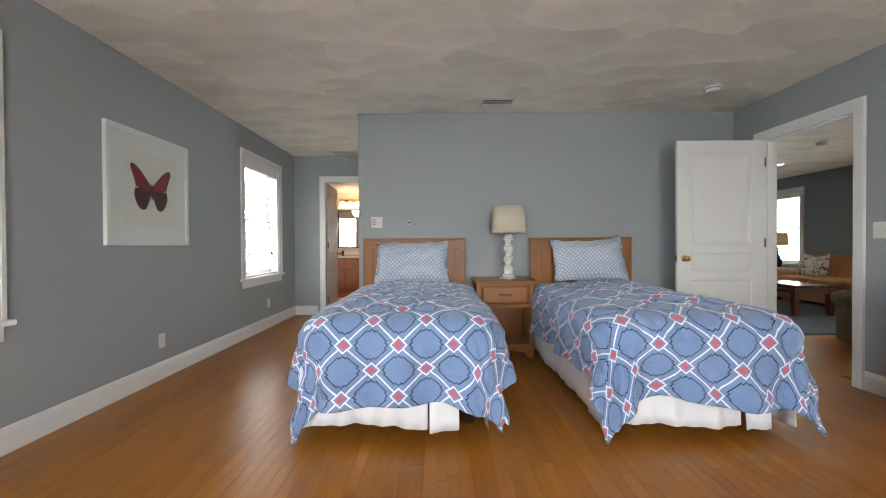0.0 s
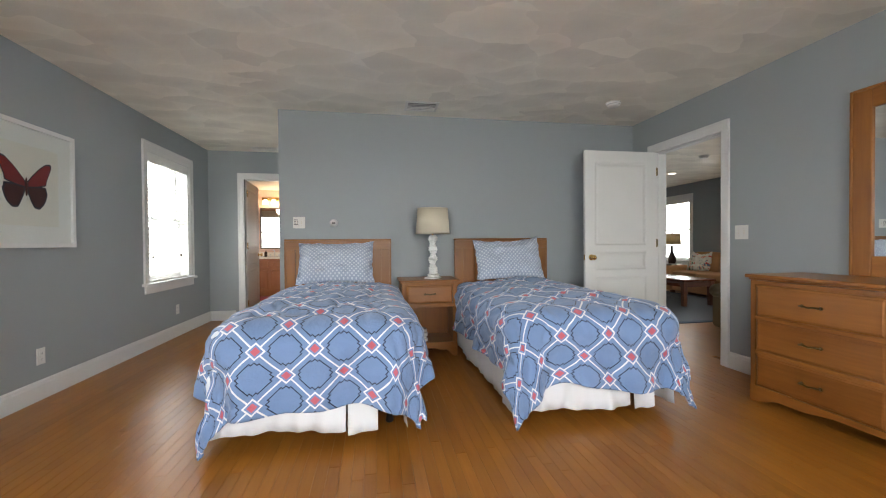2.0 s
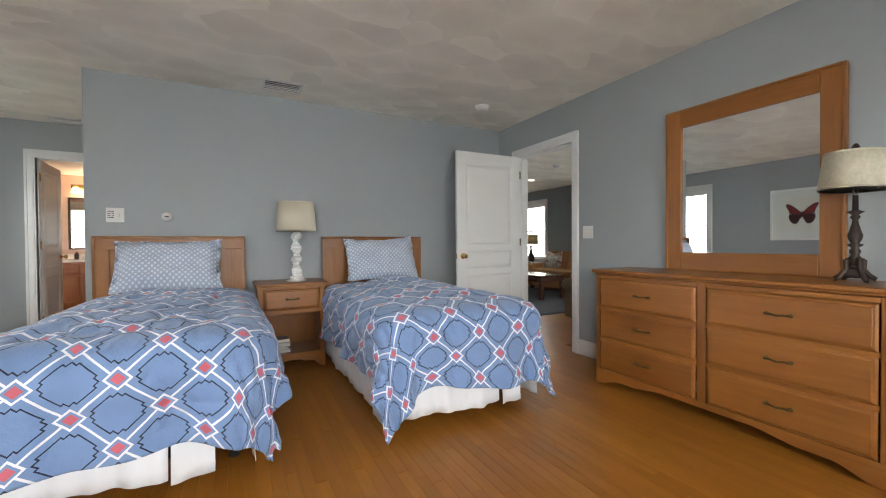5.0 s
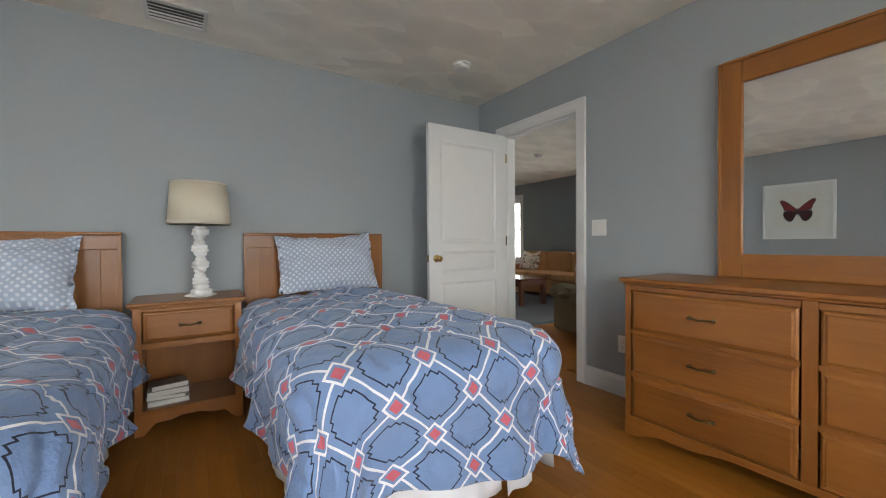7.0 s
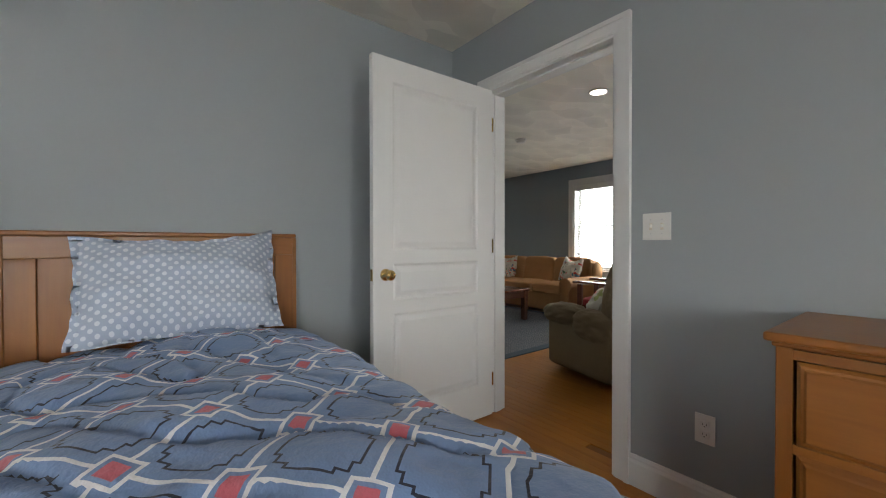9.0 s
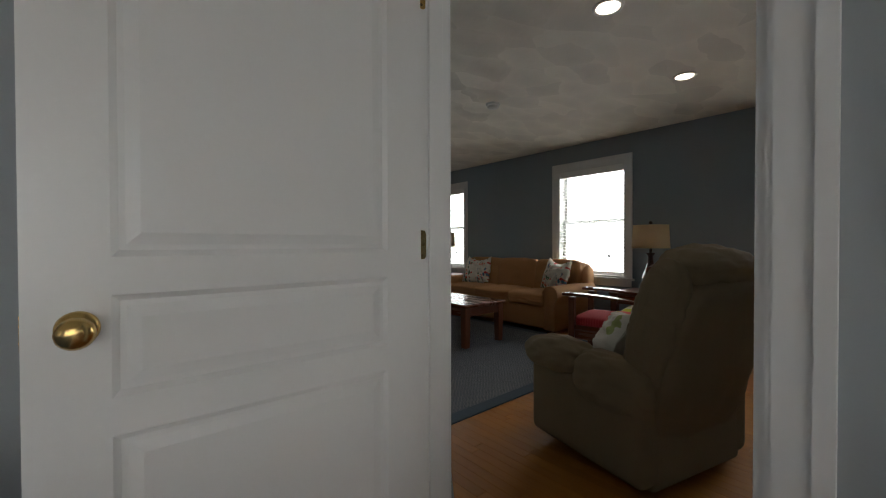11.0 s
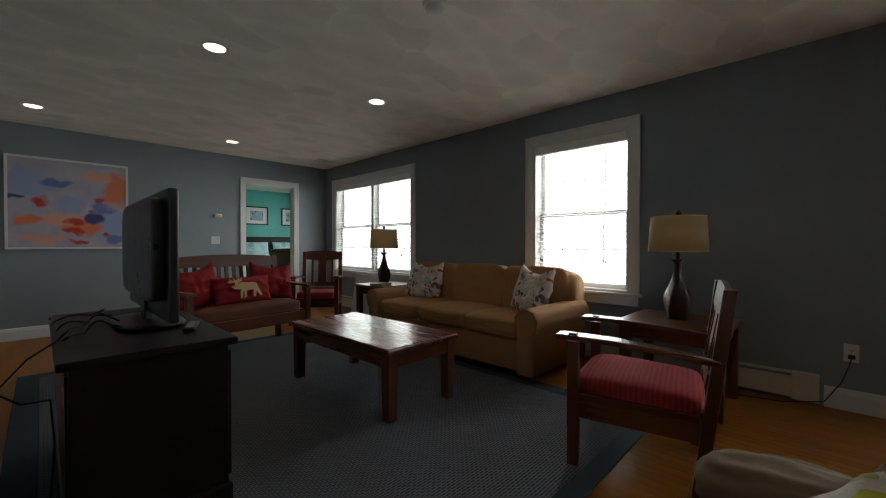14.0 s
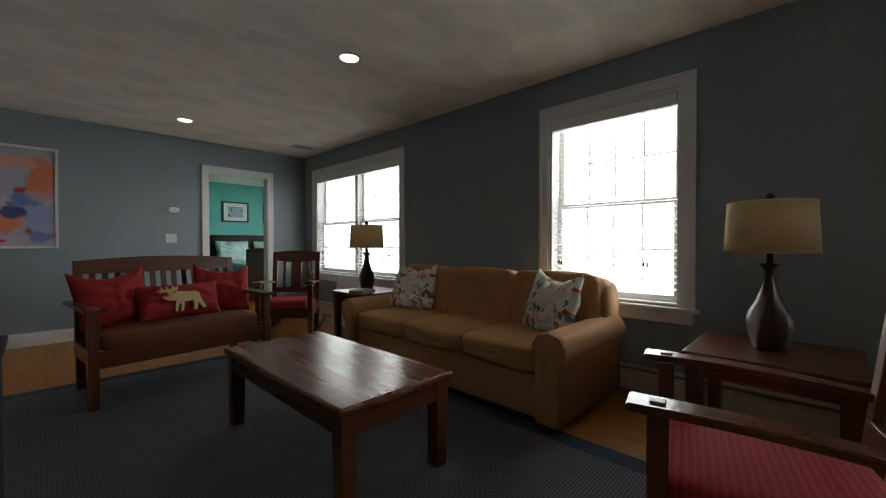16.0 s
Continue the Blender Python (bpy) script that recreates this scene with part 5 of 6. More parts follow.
# ---- bathroom ----
van = thing("bathroom_vanity", pose(-2.15, 9.14, 0), "reddish wooden vanity with panelled doors", "vanity")
part("body", block(-0.9, 0.9, -0.52, 0, 0.09, 0.79, 0.003), BATHWOOD, van)
part("plinth", block(-0.88, 0.88, -0.46, 0, 0, 0.09), BATHWOOD, van)
for i in range(4):
    x0 = -0.88 + i * 0.44
    for lo, hi, nm in ((0.13, 0.56, "cabinet_door"), (0.6, 0.76, "drawer")):
        dr = part(nm, raised_front(x0 + 0.015, x0 + 0.425, lo, hi, -0.54), BATHWOOD, van)
        part("inner_panel", block(x0 + 0.075, x0 + 0.365, -0.546, -0.539, lo + 0.045, hi - 0.045, 0.003), BATHWOOD, dr)
part("countertop", block(-0.92, 0.92, -0.56, 0, 0.791, 0.83, 0.006), STONE, van, "pale cultured marble top")
part("backsplash", block(-0.92, 0.92, -0.02, 0, 0.83, 0.92, 0.003), STONE, van)
fa = thing("faucet", pose(-2.12, 8.98, 0.83), "small chrome basin faucet", "faucet")
part("spout", tube([(0, 0, 0), (0, 0, 0.1), (0, -0.03, 0.14), (0, -0.1, 0.13)], 0.011, 8), NICKEL, fa, smooth=True)
for s in (-1, 1):
    part("tap", lathe([(0.022, 0), (0.016, 0.03), (0.02, 0.05), (0.0001, 0.055)], 12, centre=(s * 0.09, 0)), NICKEL, fa, smooth=True)
sb = thing("soap_bottle", pose(-2.28, 8.9, 0.83), "brown soap bottle on the vanity", "bottle")
part("bottle", lathe([(0.03, 0), (0.032, 0.09), (0.012, 0.11), (0.012, 0.13), (0.0001, 0.13)], 14), BRONZE, sb, smooth=True)
bm_ = thing("bathroom_mirror", pose(-1.85, 9.148, 1.0), "framed bathroom mirror above the vanity", "mirror")
part("mirror_glass", block(-0.57, 0.57, -0.012, -0.006, 0.03, 0.88), MIRROR, bm_)
part("frame", blocks((-0.6, -0.57, -0.02, 0, 0, 0.91), (0.57, 0.6, -0.02, 0, 0, 0.91), (-0.57, 0.57, -0.02, 0, 0.88, 0.91), (-0.57, 0.57, -0.02, 0, 0, 0.03)), BRONZE, bm_)
vl = thing("vanity_light", pose(-2.05, 9.148, 2.1), "brass vanity light with glowing frosted shades", "wall light")
part("backplate", block(-0.35, 0.35, -0.03, 0, -0.04, 0.04, 0.008), BRASS, vl)
for x in (-0.27, -0.09, 0.09, 0.27):
    part("arm", tube([(x, -0.03, 0), (x, -0.09, 0.02), (x, -0.1, -0.02)], 0.008, 8), BRASS, vl)
    part("shade", lathe([(0.025, -0.02), (0.045, -0.05), (0.06, -0.11), (0.055, -0.115), (0.04, -0.06), (0.0001, -0.03)], 20, centre=(x, -0.1)), BULBGLASS, vl, "frosted glass shade", smooth=True)
bulb((-2.05, 8.8, 1.9), 13, (1, 0.76, 0.52), 0.15)
rg = part("bath_mat", block(-2.6, -1.6, 7.95, 8.55, 0, 0.015, 0.006), RED)
tagged(rg, "red bath mat on the tiled floor", "bath mat")
sh = thing("seashell", pose(-2.66, 8.85, 0.83), "large pale seashell on the vanity top", "seashell")
part("shell", cushion(0.22, 0.16, 0.2, 8, 2.4, wrinkle=0.03, m=Matrix.Translation((0, 0, 0.1))), CERAMIC, sh, smooth=True)


# ---- living room ----
rug = part("area_rug", block(3.62, 6.2, 4.53, 8.23, 0.0, 0.010, 0.003), RUGM)
tagged(rug, "blue-grey woven area rug with a navy border", "rug")
part("border", blocks((3.5, 3.62, 4.43, 8.33, 0.0, 0.011), (6.2, 6.32, 4.43, 8.33, 0.0, 0.011), (3.62, 6.2, 4.43, 4.53, 0.0, 0.011), (3.62, 6.2, 8.23, 8.33, 0.0, 0.011), bev=0.003), RUGEDGE, rug, "navy cloth border")


def leg(x, y, w, h, parent, material=None, taper=1.0, z0=0.0):
    b = block(x - w / 2, x + w / 2, y - w / 2, y + w / 2, z0, h, 0.004)
    for v in b.verts:
        if v.co.z < z0 + 0.02 and taper != 1.0:
            v.co.x, v.co.y = x + (v.co.x - x) * taper, y + (v.co.y - y) * taper
    return part("leg", b, material or CHERRY_Z, parent)


ct = thing("coffee_table", pose(5.345, 6.16, 0.011, 0, 0, 0.5), "dark cherry wooden coffee table on the rug", "coffee table")
part("tabletop", block(-0.31, 0.31, -0.63, 0.63, 0.41, 0.445, 0.012, 3), CHERRY_Y, ct)
for i in range(4):
    part("edge_strip", block(*[(-0.285, 0.285, -0.605, -0.585), (-0.285, 0.285, 0.585, 0.605), (-0.285, -0.265, -0.585, 0.585), (0.265, 0.285, -0.585, 0.585)][i], 0.32, 0.41, 0.003), CHERRY if i < 2 else CHERRY_Y, ct)
for sx in (-1, 1):
    for sy in (-1, 1):
        leg(sx * 0.255, sy * 0.575, 0.075, 0.41, ct, taper=0.85)


def couch(m):
    """Three-seat sofa; local x along it, front towards -y, back at y = 0."""
    d = thing("sofa", m, "tan microfibre three-seat sofa with rolled arms", "sofa")
    L, D = 1.04, 0.93
    part("base", block(-L + 0.03, L - 0.03, -D + 0.05, -0.02, 0.06, 0.34, 0.03, 3), TAN, d, smooth=True)
    b = bmesh.new()
    prof = [(-0.22, 0.06), (-0.06, 0.06), (0.0, 0.3), (0.02, 0.66), (0.0, 0.77), (-0.07, 0.825), (-0.17, 0.80), (-0.24, 0.72)]
    xs = lin(-L + 0.02, L - 0.02, 30)
    g = [[b.verts.new((x, y, z + (0.012 * (1 - (x / L) ** 2) - 0.05 * max(0, abs(x) / L - 0.9) * 10 * max(0, abs(x) / L - 0.9) * 10 if z > 0.6 else 0))) for y, z in prof] for x in xs]
    for p, q in zip(g, g[1:]):
        for i in range(len(prof)):
            b.faces.new((p[i], q[i], q[(i + 1) % len(prof)], p[(i + 1) % len(prof)]))
    b.faces.new(g[0]), b.faces.new(g[-1][::-1])
    bmesh.ops.recalc_face_normals(b, faces=b.faces[:])
    part("backrest", b, TAN, d, smooth=True)
    for i in (-1, 0, 1):
        part("seat_cushion", cushion(0.61, 0.70, 0.15, 14, 8, 0.16, 0.008, i * 3.1, Matrix.Translation((i * 0.605, -D + 0.37, 0.395))), TAN, d, smooth=True)
        part("back_cushion", cushion(0.672, 0.23, 0.52, 14, 8, 0.04, 0.012, i * 5.7, pose(i * 0.655, -0.215, 0.595, -9)), TAN, d, smooth=True)
    for s in (-1, 1):
        b = bmesh.new()
        pr = [(-0.09, 0.06), (0.055, 0.06), (0.055, 0.38), (0.085, 0.43), (0.098, 0.5), (0.065, 0.562), (0.0, 0.583), (-0.065, 0.565), (-0.1, 0.51), (-0.09, 0.44)]
        g = []
        for y, sc in ((-D + 0.0, 0.93), (-D + 0.012, 0.985), (-D + 0.04, 1.0), (-0.5, 1.0), (-0.12, 1.0), (-0.03, 0.97), (-0.01, 0.9)):
            g.append([b.verts.new((s * (L - 0.05 + x * sc), y, 0.33 + (z - 0.33) * sc)) for x, z in pr])
        for p, q in zip(g, g[1:]):
            for i in range(len(pr)):
                b.faces.new((p[i], q[i], q[(i + 1) % len(pr)], p[(i + 1) % len(pr)]))
        b.faces.new(g[0]), b.faces.new(g[-1][::-1])
        bmesh.ops.recalc_face_normals(b, faces=b.faces[:])
        bmesh.ops.bevel(b, geom=[e for e in b.edges if abs(e.verts[0].co.y - e.verts[1].co.y) > 0.2], offset=0.012, segments=2, affect="EDGES")
        arm = part("arm", b, TAN, d, smooth=True)
        part("piping", tube([(s * (L - 0.05 + x * 0.99), -D - 0.001, 0.33 + (z - 0.33) * 0.97) for x, z in pr[2:]], 0.006, 6), TAN, arm, smooth=True)
    for x in (-L + 0.1, L - 0.1):
        for y in (-D + 0.1, -0.1):
            part("foot", block(x - 0.035, x + 0.035, y - 0.035, y + 0.035, 0.0, 0.06, 0.004), CHERRY_Z, d)
    part("skirt_seam", tube([(-L + 0.1, -D + 0.046, 0.315), (L - 0.1, -D + 0.046, 0.315)], 0.005, 6), TAN, d)


couch(pose(7.13, 6.315, 0.0, 0, 0, -90))


def throw_pillow(m, s, mat, label, seed, w=None, ear=0.03):
    d = part("throw_pillow", pillow(w or s, s, 0.19, 0.0, ear, 0.014, seed, 24, True), mat, None, smooth=True)
    d.matrix_basis = m
    return tagged(d, label, "throw pillow", "throw pillows")


throw_pillow(pose(6.62, 7.0, 0.475, -24, 4, -72), 0.38, FLORAL, "white linen pillow with red floral print", 1.0, ear=0.06)
throw_pillow(pose(6.68, 6.93, 0.475, -20, -6, -85), 0.365, FLORAL, "white floral pillow leaning behind another", 9.0, ear=0.06)
throw_pillow(pose(6.60, 5.55, 0.475, -24, -5, -108), 0.365, FLORAL, "floral linen pillow against the sofa arm", 4.0, ear=0.06)
throw_pillow(pose(6.66, 5.62, 0.475, -18, 8, -95), 0.365, FLORAL, "floral linen pillow tucked behind another", 14.0, ear=0.06)


def end_table(m, w, dd, h, label):
    d = thing("end_table", m, label, "end table", "end tables")
    part("tabletop", block(-w / 2, w / 2, -dd / 2, dd / 2, h - 0.03, h, 0.008, 3), CHERRY, d)
    for sx in (-1, 1):
        for sy in (-1, 1):
            leg(sx * (w / 2 - 0.05), sy * (dd / 2 - 0.05), 0.07, h - 0.03, d, taper=0.8)
    for s in (-1, 1):
        part("apron", block(-w / 2 + 0.085, w / 2 - 0.085, s * (dd / 2 - 0.05) - 0.01, s * (dd / 2 - 0.05) + 0.01, h - 0.12, h - 0.03), CHERRY, d)
        part("apron", block(s * (w / 2 - 0.05) - 0.01, s * (w / 2 - 0.05) + 0.01, -dd / 2 + 0.085, dd / 2 - 0.085, h - 0.12, h - 0.03), CHERRY_Y, d)


end_table(pose(6.74, 4.43, 0), 0.62, 0.64, 0.552, "dark cherry end table holding a lamp")
end_table(pose(6.83, 7.86, 0), 0.6, 0.6, 0.555, "dark cherry end table beside the sofa")


def twist_lamp(m, turn):
    """Carved dark lamp with a twisted square body."""
    d = thing("table_lamp", m, "dark carved table lamp with cream drum shade", "lamp", "living room lamps")
    b = bmesh.new()
    rings = []
    for i in range(37):
        f = i / 36
        z = 0.42 * f
        r = 0.062 + 0.014 * math.sin(math.pi * min(1.0, f / 0.55)) - 0.044 * step(0.28, 0.88, f) + 0.02 * step(0.91, 1.0, f)
        a0 = turn + 1.1 * f
        ring = []
        for k in range(16):
            a = 2 * math.pi * k / 16
            sq = 1 / max(abs(math.cos(a)), abs(math.sin(a)))
            rr = r * (0.1 + 0.9 * min(sq, 1.36)) * 0.95
            ring.append(b.verts.new((rr * math.cos(a + a0), rr * math.sin(a + a0), z)))
        rings.append(ring)
    for p, q in zip(rings, rings[1:]):
        for k in range(16):
            b.faces.new((p[k], p[(k + 1) % 16], q[(k + 1) % 16], q[k]))
    b.faces.new(rings[0][::-1]), b.faces.new(rings[-1])
    part("base", b, DARKLAMP, d, "twisted dark wood base", smooth=True)
    part("stem", lathe([(0.014, 0.42), (0.014, 0.52), (0.004, 0.53), (0.004, 0.715)], 12), BRONZE, d, smooth=True)
    drum_shade(0.184, 0.171, 0.475, 0.715, SHADE_T, d, 1.0, "cream linen drum shade")
    part("spider", blocks((-0.162, 0.162, -0.002, 0.002, 0.702, 0.706), (-0.002, 0.002, -0.162, 0.162, 0.7065, 0.7095)), BRONZE, d)
    part("finial", lathe([(0.006, 0.71), (0.01, 0.722), (0.019, 0.735), (0.019, 0.748), (0.011, 0.76), (0.0001, 0.763)], 14), BRONZE, d, smooth=True)


twist_lamp(pose(6.76, 4.445, 0.552), 0.3)
twist_lamp(pose(6.80, 7.87, 0.555), 0.9)
bk = thing("book", pose(6.64, 7.72, 0.555, 0, 0, 20), "pale hardback book on the end table", "book")
part("cover", blocks((-0.12, 0.12, -0.085, 0.085, 0, 0.003), (-0.12, 0.12, -0.085, 0.085, 0.03, 0.033), (-0.12, -0.117, -0.085, 0.085, 0.003, 0.03)), plain("grey_book_cover", (0.3, 0.28, 0.24), 0.5), bk)
part("page_block", block(-0.115, 0.115, -0.08, 0.08, 0.003, 0.03), PAPER, bk)


def mission_chair(m, label, rocker=False, cat="armchair"):
    """Mission-style armchair; front towards -y, middle at x = 0, y = 0."""
    d = thing("mission_rocking_chair" if rocker else "mission_armchair", m, label, cat)
    hw, fy, by = 0.275, -0.30, 0.23
    z0 = 0.06 if rocker else 0.0
    for s in (-1, 1):
        leg(s * hw, fy, 0.052, 0.615, d, z0=z0)
        b = block(-0.026, 0.026, -0.024, 0.024, z0, 0.97 if rocker else 0.905, 0.004)
        for v in b.verts:
            v.co.x += s * (hw - 0.02)
            v.co.y += by + max(0.0, v.co.z - 0.38) * 0.16 - (0.0 if v.co.z > 0.3 else 0.02)
        part("back_post", b, CHERRY_Z, d)
        g = bmesh.new()
        n = 12
        rows = []
        for i in range(n + 1):
            f = i / n
            y = fy - 0.075 + f * (by + 0.13 - fy)
            z = 0.625 + 0.014 * math.sin(f * math.pi) - 0.045 * f
            w = 0.05 - 0.018 * f
            rows.append([g.verts.new((s * hw + dx, y, z + dz)) for dx, dz in ((-w, 0.0), (w, 0.0), (w, 0.024), (-w, 0.024))])
        for p, q in zip(rows, rows[1:]):
            for i in range(4):
                g.faces.new((p[i], q[i], q[(i + 1) % 4], p[(i + 1) % 4]))
        g.faces.new(rows[0]), g.faces.new(rows[-1][::-1])
        bmesh.ops.recalc_face_normals(g, faces=g.faces[:])
        bmesh.ops.bevel(g, geom=[e for e in g.edges if e.calc_face_angle(0) > 1], offset=0.004, segments=2, affect="EDGES")
        arm = part("arm", g, CHERRY_Y, d)
        part("tenon_plug", block(s * hw - 0.02, s * hw + 0.02, fy - 0.02, fy + 0.02, 0.64, 0.655, 0.004), CHERRY_Z, arm)
        part("side_rail", block(s * hw - 0.012, s * hw + 0.012, fy + 0.026, by - 0.02, 0.24, 0.36, 0.003), CHERRY_Y, d)
        if rocker:
            g = bmesh.new()
            rows = []
            for y in lin(-0.48, 0.55, 16):
                z = 0.022 + 0.16 * y * y
                rows.append([g.verts.new((s * hw + dx, y, z + dz)) for dx, dz in ((-0.02, -0.02), (0.02, -0.02), (0.02, 0.035), (-0.02, 0.035))])
            for p, q in zip(rows, rows[1:]):
                for i in range(4):
                    g.faces.new((p[i], q[i], q[(i + 1) % 4], p[(i + 1) % 4]))
            g.faces.new(rows[0]), g.faces.new(rows[-1][::-1])
            bmesh.ops.recalc_face_normals(g, faces=g.faces[:])
            part("rocker", g, CHERRY_Y, d)
    part("front_rail", block(-hw + 0.026, hw - 0.026, fy - 0.012, fy + 0.012, 0.24, 0.36, 0.003), CHERRY, d)
    part("back_rail", block(-hw + 0.03, hw - 0.03, by - 0.012, by + 0.012, 0.26, 0.36, 0.003), CHERRY, d)
    part("seat_cushion", cushion(0.52, 0.54, 0.12, 12, 6, 0.12, 0.004, 2.0, pose(0, -0.035, 0.375, -2)), REDSTRIPE, d, "red ribbed seat cushion", True)
    lean = Matrix.Translation((0, by - 0.003, 0.38)) @ pose(0, 0, 0, -9.1)
    drop = 0.0 if rocker else 0.065
    cr = part("crest_rail", scalloped(-hw + 0.045, hw - 0.045, -0.012, 0.012, 0.60 - drop, lambda f: 0.485 - drop - 0.02 * math.sin(f * math.pi), 20), CHERRY, d)
    for v in cr.data.vertices:
        if v.co.z > 0.59 - drop:
            v.co.z += 0.022 * (1 - (v.co.x / hw) ** 2) - 0.012
    cr.matrix_basis = lean
    part("lower_back_rail", block(-hw + 0.045, hw - 0.045, -0.011, 0.011, 0.09, 0.15, 0.003), CHERRY, d).matrix_basis = lean
    for x, w in ((-0.14, 0.03), (0.0, 0.12), (0.14, 0.03)):
        part("back_slat", block(x - w / 2, x + w / 2, -0.007, 0.007, 0.15, 0.485 - drop, 0.002), CHERRY_Z, d).matrix_basis = lean
    return d


mission_chair(pose(5.765, 4.345, 0.011, 0, 0, 192), "dark cherry mission armchair with red cushion").scale = (1, 1, 0.97)
mission_chair(pose(6.36, 8.78, 0.0, 0, 0, -38), "dark cherry mission rocking chair with red cushion", True, "rocking chair")


def bench(m):
    d = thing("mission_bench", m, "dark cherry slatted bench with brown seat", "bench")
    hw, fy, by = 0.565, -0.28, 0.26
    for s in (-1, 1):
        leg(s * hw, fy, 0.055, 0.62, d)
        b = block(-0.026, 0.026, -0.024, 0.024, 0.0, 0.93, 0.004)
        for v in b.verts:
            v.co.x += s * (hw - 0.03)
            v.co.y += by + max(0.0, v.co.z - 0.38) * 0.2
        part("back_post", b, CHERRY_Z, d)
        part("arm", block(s * hw - 0.055, s * hw + 0.055, fy - 0.08, by + 0.06, 0.62, 0.645, 0.006), CHERRY_Y, d)
        part("side_rail", block(s * hw - 0.012, s * hw + 0.012, fy + 0.028, by - 0.02, 0.26, 0.36, 0.003), CHERRY_Y, d)
    part("front_rail", block(-hw + 0.028, hw - 0.028, fy - 0.012, fy + 0.012, 0.25, 0.36, 0.003), CHERRY, d)
    part("back_rail", block(-hw + 0.03, hw - 0.03, by - 0.012, by + 0.012, 0.26, 0.36, 0.003), CHERRY, d)
    part("seat_pad", cushion(1.07, 0.53, 0.13, 14, 7, 0.12, 0.004, 1.0, Matrix.Translation((0, -0.015, 0.405))), BROWNSEAT, d, "brown padded seat", True)
    lean = Matrix.Translation((0, by - 0.003, 0.38)) @ pose(0, 0, 0, -11.3)
    b = bmesh.new()
    rows = []
    for x in lin(-hw + 0.055, hw - 0.055, 24):
        f = x / hw
        top = 0.555 + 0.03 * (1 - f * f)
        rows.append([b.verts.new((x, y, z)) for y, z in ((-0.013, 0.46), (0.013, 0.46), (0.013, top), (-0.013, top))])
    for p, q in zip(rows, rows[1:]):
        for i in range(4):
            b.faces.new((p[i], q[i], q[(i + 1) % 4], p[(i + 1) % 4]))
    b.faces.new(rows[0]), b.faces.new(rows[-1][::-1])
    bmesh.ops.recalc_face_normals(b, faces=b.faces[:])
    part("crest_rail", b, CHERRY, d).matrix_basis = lean
    part("lower_back_rail", block(-hw + 0.055, hw - 0.055, -0.012, 0.012, 0.08, 0.14, 0.003), CHERRY, d).matrix_basis = lean
    for x in lin(-hw + 0.11, hw - 0.11, 12):
        part("back_slat", block(x - 0.019, x + 0.019, -0.006, 0.006, 0.14, 0.46, 0.002), CHERRY_Z, d).matrix_basis = lean
    return d


BM = pose(5.05, 7.93, 0.011, 0, 0, 6)
bench(BM)
throw_pillow(BM @ pose(-0.35, 0.07, 0.47, -20, -5, 8), 0.36, RED, "red cotton throw pillow on the bench", 21.0, 0.46, 0.07)
throw_pillow(BM @ pose(0.36, 0.07, 0.47, -20, 5, -6), 0.36, RED, "red cotton throw pillow with a raised corner", 27.0, 0.46, 0.07)
mp = throw_pillow(BM @ pose(0.02, -0.02, 0.47, -20), 0.28, RED, "oblong red pillow with tan moose silhouette", 33.0, 0.58, 0.0)
mo = bmesh.new()
BODY = [(655, 548), (662, 556), (672, 560), (690, 562), (684, 598), (690, 600), (697, 574), (702, 575), (698, 599), (706, 598), (712, 568), (738, 566), (736, 598), (744, 598), (750, 574), (764, 597), (770, 594), (760, 562), (755, 541), (745, 535), (715, 534), (695, 530), (684, 540)]
ANTLERS = [(672, 541), (668, 531), (650, 533), (642, 524), (654, 526), (652, 512), (660, 524), (668, 524), (666, 510), (674, 522), (682, 522), (684, 508), (690, 520), (699, 512), (697, 526), (684, 533), (682, 541)]
for outline in (BODY, ANTLERS):
    back, front = [[mo.verts.new(((x - 705) * 0.0025 - 0.02, y, 0.03 + (601 - z) * 0.00235)) for x, z in outline] for y in (-0.078, -0.107)]
    mo.faces.new(back), mo.faces.new(front[::-1])
    for k in range(len(outline)):
        mo.faces.new((back[k], back[k - 1], front[k - 1], front[k]))
bmesh.ops.recalc_face_normals(mo, faces=mo.faces[:])
part("moose_motif", mo, TAN_MOOSE, mp, "tan moose silhouette")


